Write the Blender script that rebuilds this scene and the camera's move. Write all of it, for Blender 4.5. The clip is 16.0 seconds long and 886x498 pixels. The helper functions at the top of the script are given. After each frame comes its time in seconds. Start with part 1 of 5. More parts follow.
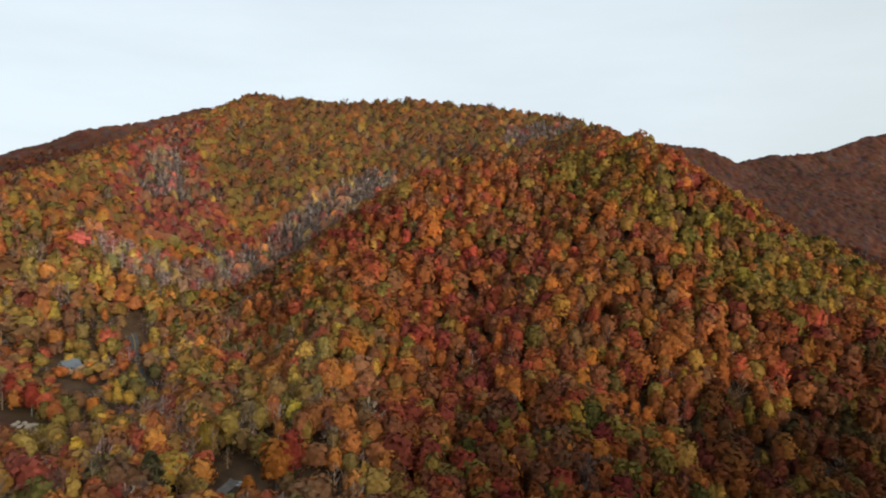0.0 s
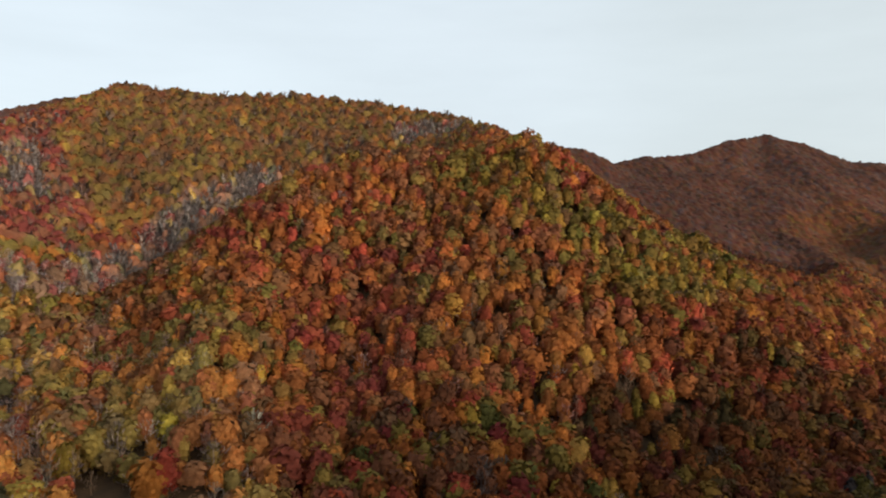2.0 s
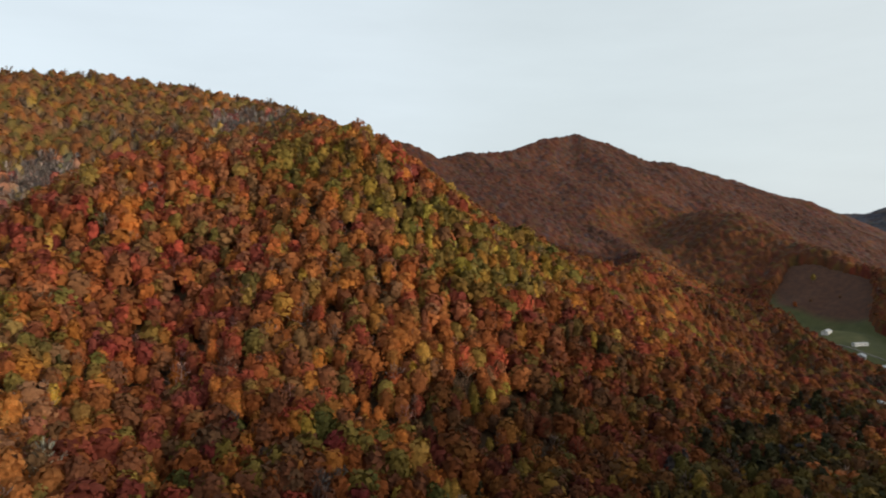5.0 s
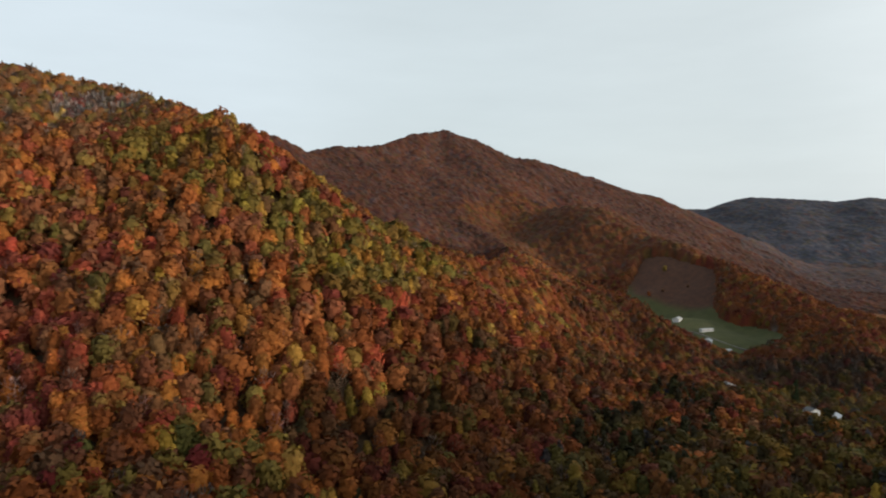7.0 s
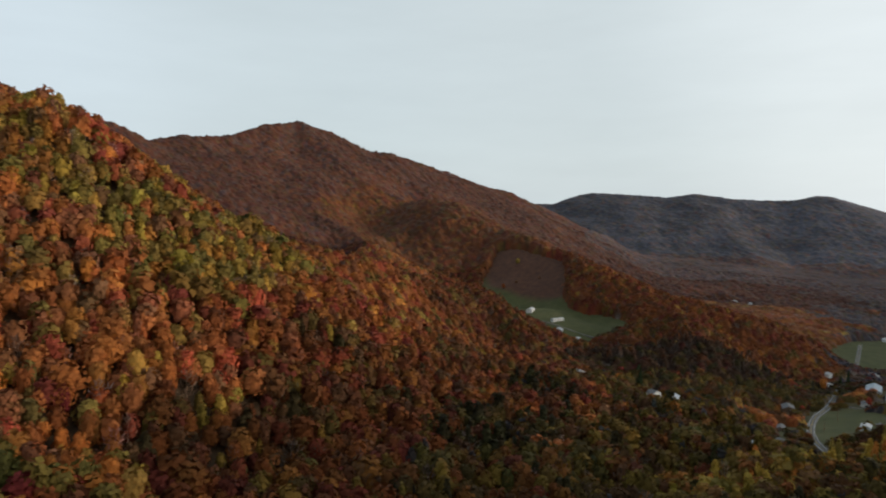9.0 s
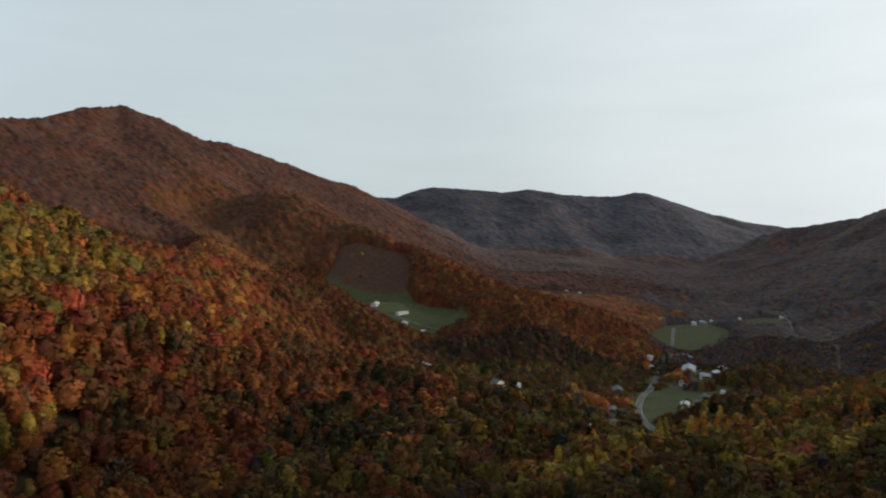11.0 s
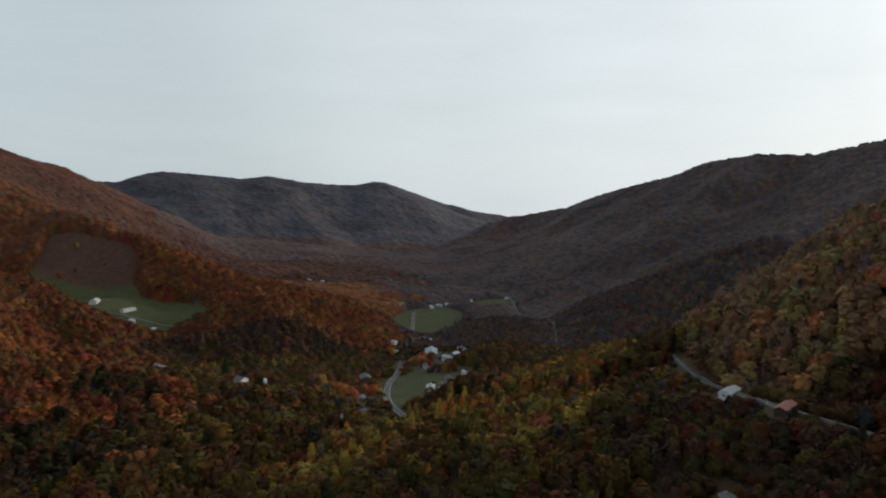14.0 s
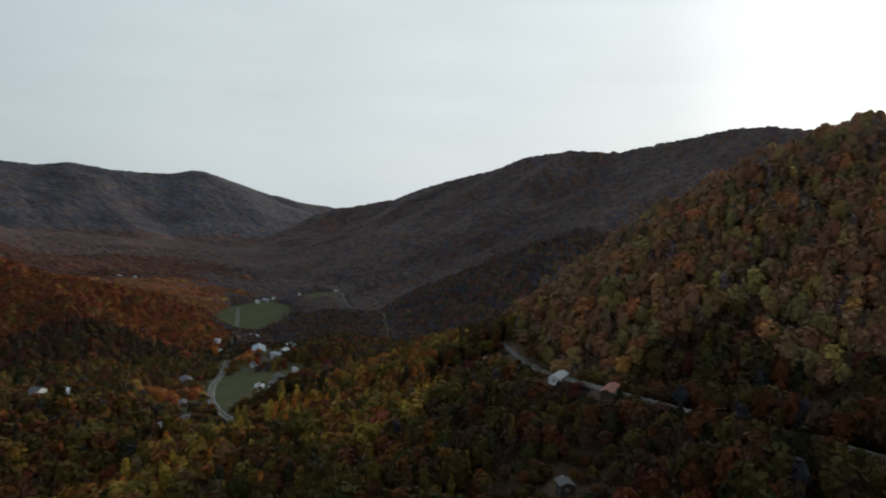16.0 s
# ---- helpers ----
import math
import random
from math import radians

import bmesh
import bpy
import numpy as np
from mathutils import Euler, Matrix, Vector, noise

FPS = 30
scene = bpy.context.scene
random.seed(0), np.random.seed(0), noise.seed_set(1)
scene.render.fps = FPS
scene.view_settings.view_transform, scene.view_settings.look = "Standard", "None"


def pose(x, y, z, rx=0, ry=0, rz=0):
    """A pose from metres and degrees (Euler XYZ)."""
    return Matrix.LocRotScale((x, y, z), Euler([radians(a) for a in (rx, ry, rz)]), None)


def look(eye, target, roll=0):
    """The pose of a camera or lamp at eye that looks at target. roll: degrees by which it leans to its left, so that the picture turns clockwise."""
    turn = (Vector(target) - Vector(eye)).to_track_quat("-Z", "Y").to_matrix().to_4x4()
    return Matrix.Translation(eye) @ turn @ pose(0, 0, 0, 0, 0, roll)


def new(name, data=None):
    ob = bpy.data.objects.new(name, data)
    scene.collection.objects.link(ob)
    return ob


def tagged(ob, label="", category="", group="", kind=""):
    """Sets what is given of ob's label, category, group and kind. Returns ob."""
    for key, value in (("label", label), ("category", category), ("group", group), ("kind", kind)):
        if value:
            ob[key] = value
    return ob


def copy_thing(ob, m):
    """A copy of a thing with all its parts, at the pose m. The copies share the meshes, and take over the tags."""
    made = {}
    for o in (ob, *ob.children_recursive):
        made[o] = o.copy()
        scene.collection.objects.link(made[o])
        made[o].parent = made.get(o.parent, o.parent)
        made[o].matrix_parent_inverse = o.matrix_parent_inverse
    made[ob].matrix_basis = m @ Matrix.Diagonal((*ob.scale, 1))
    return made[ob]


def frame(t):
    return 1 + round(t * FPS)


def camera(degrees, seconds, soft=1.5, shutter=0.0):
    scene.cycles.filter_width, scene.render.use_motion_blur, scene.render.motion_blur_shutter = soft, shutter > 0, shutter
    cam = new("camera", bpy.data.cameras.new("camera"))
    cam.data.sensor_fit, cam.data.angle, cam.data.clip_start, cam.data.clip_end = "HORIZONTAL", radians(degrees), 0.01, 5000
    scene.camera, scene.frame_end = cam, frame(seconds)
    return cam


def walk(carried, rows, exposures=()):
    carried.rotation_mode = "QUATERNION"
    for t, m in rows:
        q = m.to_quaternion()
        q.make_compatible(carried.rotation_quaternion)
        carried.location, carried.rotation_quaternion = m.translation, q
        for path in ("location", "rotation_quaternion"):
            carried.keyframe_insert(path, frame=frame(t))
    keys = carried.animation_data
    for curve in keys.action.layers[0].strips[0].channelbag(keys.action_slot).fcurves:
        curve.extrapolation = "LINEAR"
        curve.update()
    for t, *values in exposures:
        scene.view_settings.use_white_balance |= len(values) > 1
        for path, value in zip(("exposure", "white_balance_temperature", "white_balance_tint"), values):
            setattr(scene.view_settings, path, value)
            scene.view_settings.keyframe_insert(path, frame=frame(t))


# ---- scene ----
cam = camera(64.42, 16.0, soft=2.0, shutter=0.5)
# the flight: seconds, place in metres, yaw, pitch and roll in degrees
ROWS = [
    (0.0, -0.00, 0.00, 190.00, 0.76, -1.45, 0.44),
    (0.5, -0.46, 3.69, 189.83, -1.53, -1.43, 0.38),
    (1.0, -0.88, 7.37, 189.70, -3.82, -1.45, 0.33),
    (1.5, -1.22, 11.05, 189.63, -6.09, -1.49, 0.28),
    (2.0, -1.46, 14.73, 189.59, -8.39, -1.52, 0.22),
    (2.5, -1.58, 18.38, 189.57, -10.72, -1.57, 0.15),
    (3.0, -1.60, 22.03, 189.58, -13.07, -1.64, 0.08),
    (3.5, -1.55, 25.67, 189.61, -15.44, -1.70, 0.04),
    (4.0, -1.45, 29.32, 189.63, -17.80, -1.79, 0.02),
    (6.5, 1.54, 47.53, 189.48, -30.26, -2.27, -0.12),
    (7.0, 2.73, 51.11, 189.42, -33.13, -2.39, -0.11),
    (7.5, 4.04, 54.68, 189.37, -36.02, -2.51, -0.10),
    (8.0, 5.49, 58.23, 189.31, -38.93, -2.64, -0.09),
    (8.5, 7.02, 61.74, 189.25, -41.85, -2.77, -0.05),
    (11.0, 16.72, 77.32, 188.45, -57.69, -3.37, 0.35),
    (11.5, 19.43, 80.09, 188.21, -61.13, -3.48, 0.45),
    (12.0, 22.26, 82.79, 187.96, -64.59, -3.60, 0.57),
    (12.5, 25.22, 85.39, 187.74, -68.08, -3.73, 0.68),
    (13.0, 28.31, 87.88, 187.54, -71.57, -3.85, 0.80),
    (13.5, 31.52, 90.18, 187.34, -75.11, -3.96, 0.93),
    (14.0, 34.84, 92.27, 187.12, -78.68, -4.07, 1.09),
    (14.5, 38.22, 94.13, 186.88, -82.25, -4.17, 1.24),
    (15.0, 41.64, 95.78, 186.60, -85.83, -4.26, 1.41),
    (15.5, 45.03, 97.26, 186.30, -89.35, -4.33, 1.55),
    (16.0, 48.40, 98.69, 185.98, -92.73, -4.39, 1.71),
]
EXPOSURES = [(0.0, 0.05, 6500, 10), (4.0, 0.0, 6480, 10), (7.0, -0.05, 6450, 9), (11.0, -0.25, 6300, 8), (13.5, -0.34, 6250, 8), (16.0, -0.47, 6200, 7)]
walk(cam, [(t, pose(x, y, z, 90 + pitch, 0, yaw) @ pose(0, 0, 0, 0, 0, roll)) for t, x, y, z, yaw, pitch, roll in ROWS], EXPOSURES)

# ---- world ----
SUN_AZIMUTH, SUN_HEIGHT = 145.0, 12.2  # degrees clockwise from +y, degrees above the horizon
sun_way = Vector((math.sin(radians(SUN_AZIMUTH)) * math.cos(radians(SUN_HEIGHT)), math.cos(radians(SUN_AZIMUTH)) * math.cos(radians(SUN_HEIGHT)), math.sin(radians(SUN_HEIGHT))))
world = bpy.data.worlds.new("autumn_sky")
scene.world = world
world.use_nodes = True
wt = world.node_tree
wt.nodes.clear()


def wnode(kind, **values):
    n = wt.nodes.new(kind)
    for k, v in values.items():
        n.inputs[k].default_value = v
    return n


sky = wt.nodes.new("ShaderNodeTexSky")
sky.sky_type, sky.sun_disc = "NISHITA", False
sky.sun_elevation, sky.sun_rotation = radians(SUN_HEIGHT), radians(SUN_AZIMUTH)
sky.air_density, sky.dust_density, sky.ozone_density = 1.0, 2.5, 1.0
sky_gain = wt.nodes.new("ShaderNodeVectorMath")
sky_gain.operation = "SCALE"
sky_gain.inputs["Scale"].default_value = 0.19
wt.links.new(sky.outputs[0], sky_gain.inputs[0])
# a veil of thin high cloud, brighter towards the sun, with faint streaks
coord = wt.nodes.new("ShaderNodeTexCoord")
dot = wt.nodes.new("ShaderNodeVectorMath")
dot.operation = "DOT_PRODUCT"
dot.inputs[1].default_value = sun_way
wt.links.new(coord.outputs["Generated"], dot.inputs[0])
veil = wt.nodes.new("ShaderNodeValToRGB")
veil.color_ramp.interpolation = "EASE"
veil.color_ramp.elements[0].position, veil.color_ramp.elements[0].color = 0.0, (0.80, 0.90, 0.97, 1)
veil.color_ramp.elements[1].position, veil.color_ramp.elements[1].color = 1.0, (1.9, 1.85, 1.75, 1)
for at, colour in ((0.18, (0.77, 0.86, 0.92, 1)), (0.34, (0.70, 0.78, 0.81, 1)), (0.52, (0.74, 0.81, 0.83, 1)), (0.70, (0.92, 0.97, 0.98, 1)), (0.82, (1.02, 1.06, 1.07, 1)), (0.90, (1.14, 1.17, 1.16, 1)), (0.95, (1.5, 1.5, 1.46, 1))):
    e = veil.color_ramp.elements.new(at)
    e.color = colour
half = wnode("ShaderNodeMapRange", **{"From Min": -1.0, "From Max": 1.0, "To Min": 0.0, "To Max": 1.0})
wt.links.new(dot.outputs["Value"], half.inputs["Value"])
wt.links.new(half.outputs[0], veil.inputs[0])
stretch = wt.nodes.new("ShaderNodeMapping")
stretch.inputs["Scale"].default_value = (1.2, 1.2, 6.0)
wt.links.new(coord.outputs["Generated"], stretch.inputs[0])
streak = wnode("ShaderNodeTexNoise", Scale=2.4, Detail=5.0, Roughness=0.55)
wt.links.new(stretch.outputs[0], streak.inputs["Vector"])
band = wnode("ShaderNodeMapRange", **{"From Min": 0.3, "From Max": 0.7, "To Min": 0.96, "To Max": 1.04})
wt.links.new(streak.outputs[0], band.inputs["Value"])
cloud = wt.nodes.new("ShaderNodeVectorMath")
cloud.operation = "SCALE"
wt.links.new(veil.outputs[0], cloud.inputs[0])
wt.links.new(band.outputs[0], cloud.inputs["Scale"])
blend = wt.nodes.new("ShaderNodeMix")
blend.data_type = "RGBA"
# the veil is thick towards the horizon and thins out overhead
lift = wt.nodes.new("ShaderNodeSeparateXYZ")
wt.links.new(coord.outputs["Generated"], lift.inputs[0])
thin = wnode("ShaderNodeMapRange", **{"From Min": 0.25, "From Max": 0.8, "To Min": 0.92, "To Max": 0.36})
thin.interpolation_type = "SMOOTHSTEP"
wt.links.new(lift.outputs["Z"], thin.inputs["Value"])
wt.links.new(thin.outputs[0], blend.inputs["Factor"])
wt.links.new(sky_gain.outputs[0], blend.inputs["A"])
wt.links.new(cloud.outputs[0], blend.inputs["B"])
back = wnode("ShaderNodeBackground", Strength=1.0)
wt.links.new(blend.outputs["Result"], back.inputs[0])
wout = wt.nodes.new("ShaderNodeOutputWorld")
wt.links.new(back.outputs[0], wout.inputs[0])

sun_data = bpy.data.lights.new("sun", "SUN")
sun_data.energy, sun_data.angle, sun_data.color = 2.8, radians(12.0), (1.0, 0.86, 0.70)
sun = new("sun", sun_data)
sun.matrix_world = look((0, 0, 500), Vector((0, 0, 500)) - sun_way)

# ---- materials ----


class Mat:
    """A node material, built step by step."""

    def __init__(self, name, rough=0.8):
        self.m = bpy.data.materials.new(name)
        self.m.use_nodes = True
        self.t = self.m.node_tree
        self.b = self.t.nodes["Principled BSDF"]
        self.b.inputs["Roughness"].default_value = rough
        self.b.inputs["Specular IOR Level"].default_value = 0.25

    def node(self, kind, **values):
        n = self.t.nodes.new(kind)
        for k, v in values.items():
            n.inputs[k].default_value = v
        return n

    def link(self, a, b):
        self.t.links.new(a, b)

    def noise(self, scale, detail=4.0, rough=0.6):
        pos = self.node("ShaderNodeNewGeometry")
        n = self.node("ShaderNodeTexNoise", Scale=scale, Detail=detail, Roughness=rough)
        self.link(pos.outputs["Position"], n.inputs["Vector"])
        return n.outputs["Fac"]

    def ramp(self, fac, stops):
        r = self.node("ShaderNodeValToRGB")
        for i, (at, c) in enumerate(stops):
            e = r.color_ramp.elements[i] if i < 2 else r.color_ramp.elements.new(at)
            e.position, e.color = at, (*c, 1)
        self.link(fac, r.inputs[0])
        return r.outputs[0]

    def mix(self, fac, a, b, how="MIX"):
        n = self.node("ShaderNodeMix")
        n.data_type, n.blend_type = "RGBA", how
        for v, i in ((fac, n.inputs["Factor"]), (a, n.inputs["A"]), (b, n.inputs["B"])):
            if isinstance(v, bpy.types.NodeSocket):
                self.link(v, i)
            else:
                i.default_value = v if isinstance(v, float) else (*v, 1)
        return n.outputs["Result"]

    def colour(self, socket):
        self.link(socket, self.b.inputs["Base Color"])
        return self

    def bump(self, height, strength=0.4, distance=0.1):
        n = self.node("ShaderNodeBump", Strength=strength, Distance=distance)
        self.link(height, n.inputs["Height"])
        self.link(n.outputs[0], self.b.inputs["Normal"])
        return self


def plain(name, base, rough=0.7, metal=0.0, vary=0.25, size=1.5):
    """Paint, metal, tile and the like: one colour with grime at two scales."""
    k = Mat(name, rough)
    dark = tuple(c * (1 - vary) for c in base)
    light = tuple(min(c * (1 + vary * .5), 1) for c in base)
    c = k.ramp(k.noise(size), [(0.3, dark), (0.7, light)])
    fine = k.ramp(k.noise(size * 9, 2.0), [(0.35, (0.82, 0.82, 0.82)), (0.65, (1.0, 1.0, 1.0))])
    k.colour(k.mix(1.0, c, fine, "MULTIPLY"))
    k.b.inputs["Metallic"].default_value = metal
    return k.m


def foliage_material(name, leafy=True):
    """Leaves: the tree's own tint, with lighter and darker clumps; crowns far off go without single leaf clumps."""
    k = Mat(name, 0.75)
    tint = k.node("ShaderNodeAttribute")
    tint.attribute_name = "tint"
    geo = k.node("ShaderNodeNewGeometry")
    least, most = (0.78, 1.2) if leafy else (0.92, 1.08)
    each = k.ramp(geo.outputs["Random Per Island"], [(0.0, (least,) * 3), (1.0, (most,) * 3)])
    patch = k.ramp(k.noise(0.35 if leafy else 0.06, 3.0), [(0.35, (0.78, 0.76, 0.76)), (0.65, (1.2, 1.2, 1.15))])
    base = k.mix(1.0, k.mix(1.0, tint.outputs["Color"], each, "MULTIPLY"), patch, "MULTIPLY")
    k.b.inputs["Specular IOR Level"].default_value = 0.12
    if not leafy:
        return k.colour(base).m
    leaf = k.noise(1.1, 4.0, 0.7)
    fine = k.ramp(leaf, [(0.30, (0.70, 0.68, 0.68)), (0.68, (1.26, 1.26, 1.22))])
    k.colour(k.mix(1.0, base, fine, "MULTIPLY"))
    k.bump(leaf, 0.9, 1.0)
    # thin leaves let some light through
    thin, both = k.node("ShaderNodeBsdfTranslucent"), k.node("ShaderNodeMixShader", Fac=0.28)
    k.link(tint.outputs["Color"], thin.inputs[0])
    k.link(k.b.outputs[0], both.inputs[1])
    k.link(thin.outputs[0], both.inputs[2])
    k.link(both.outputs[0], k.t.nodes["Material Output"].inputs[0])
    return k.m


def ground_material():
    """Leaf litter under the trees, meadow where the zone attribute is high."""
    k = Mat("forest_floor", 0.95)
    litter = k.ramp(k.noise(0.12, 6.0), [(0.3, (0.045, 0.030, 0.018)), (0.7, (0.12, 0.070, 0.034))])
    zone = k.node("ShaderNodeAttribute")
    zone.attribute_name = "meadow"
    grass = k.ramp(k.noise(0.05, 7.0, 0.65), [(0.3, (0.048, 0.053, 0.017)), (0.55, (0.074, 0.077, 0.025)), (0.75, (0.098, 0.083, 0.036))])
    dry = k.node("ShaderNodeAttribute")
    dry.attribute_name = "brown"
    grass = k.mix(dry.outputs["Fac"], grass, k.ramp(k.noise(0.09, 6.0), [(0.3, (0.056, 0.028, 0.019)), (0.7, (0.110, 0.050, 0.028))]))
    k.colour(k.mix(zone.outputs["Fac"], litter, grass))
    k.bump(k.noise(0.8, 5.0), 0.5, 0.5)
    return k.m


LEAVES, FAR_LEAVES = foliage_material("leaves"), foliage_material("far_leaves", False)
BARK = Mat("bark", 0.9)
BARK.colour(BARK.ramp(BARK.noise(1.3, 5.0), [(0.3, (0.10, 0.085, 0.07)), (0.7, (0.27, 0.24, 0.21))]))
BARK = BARK.m
GROUND = ground_material()

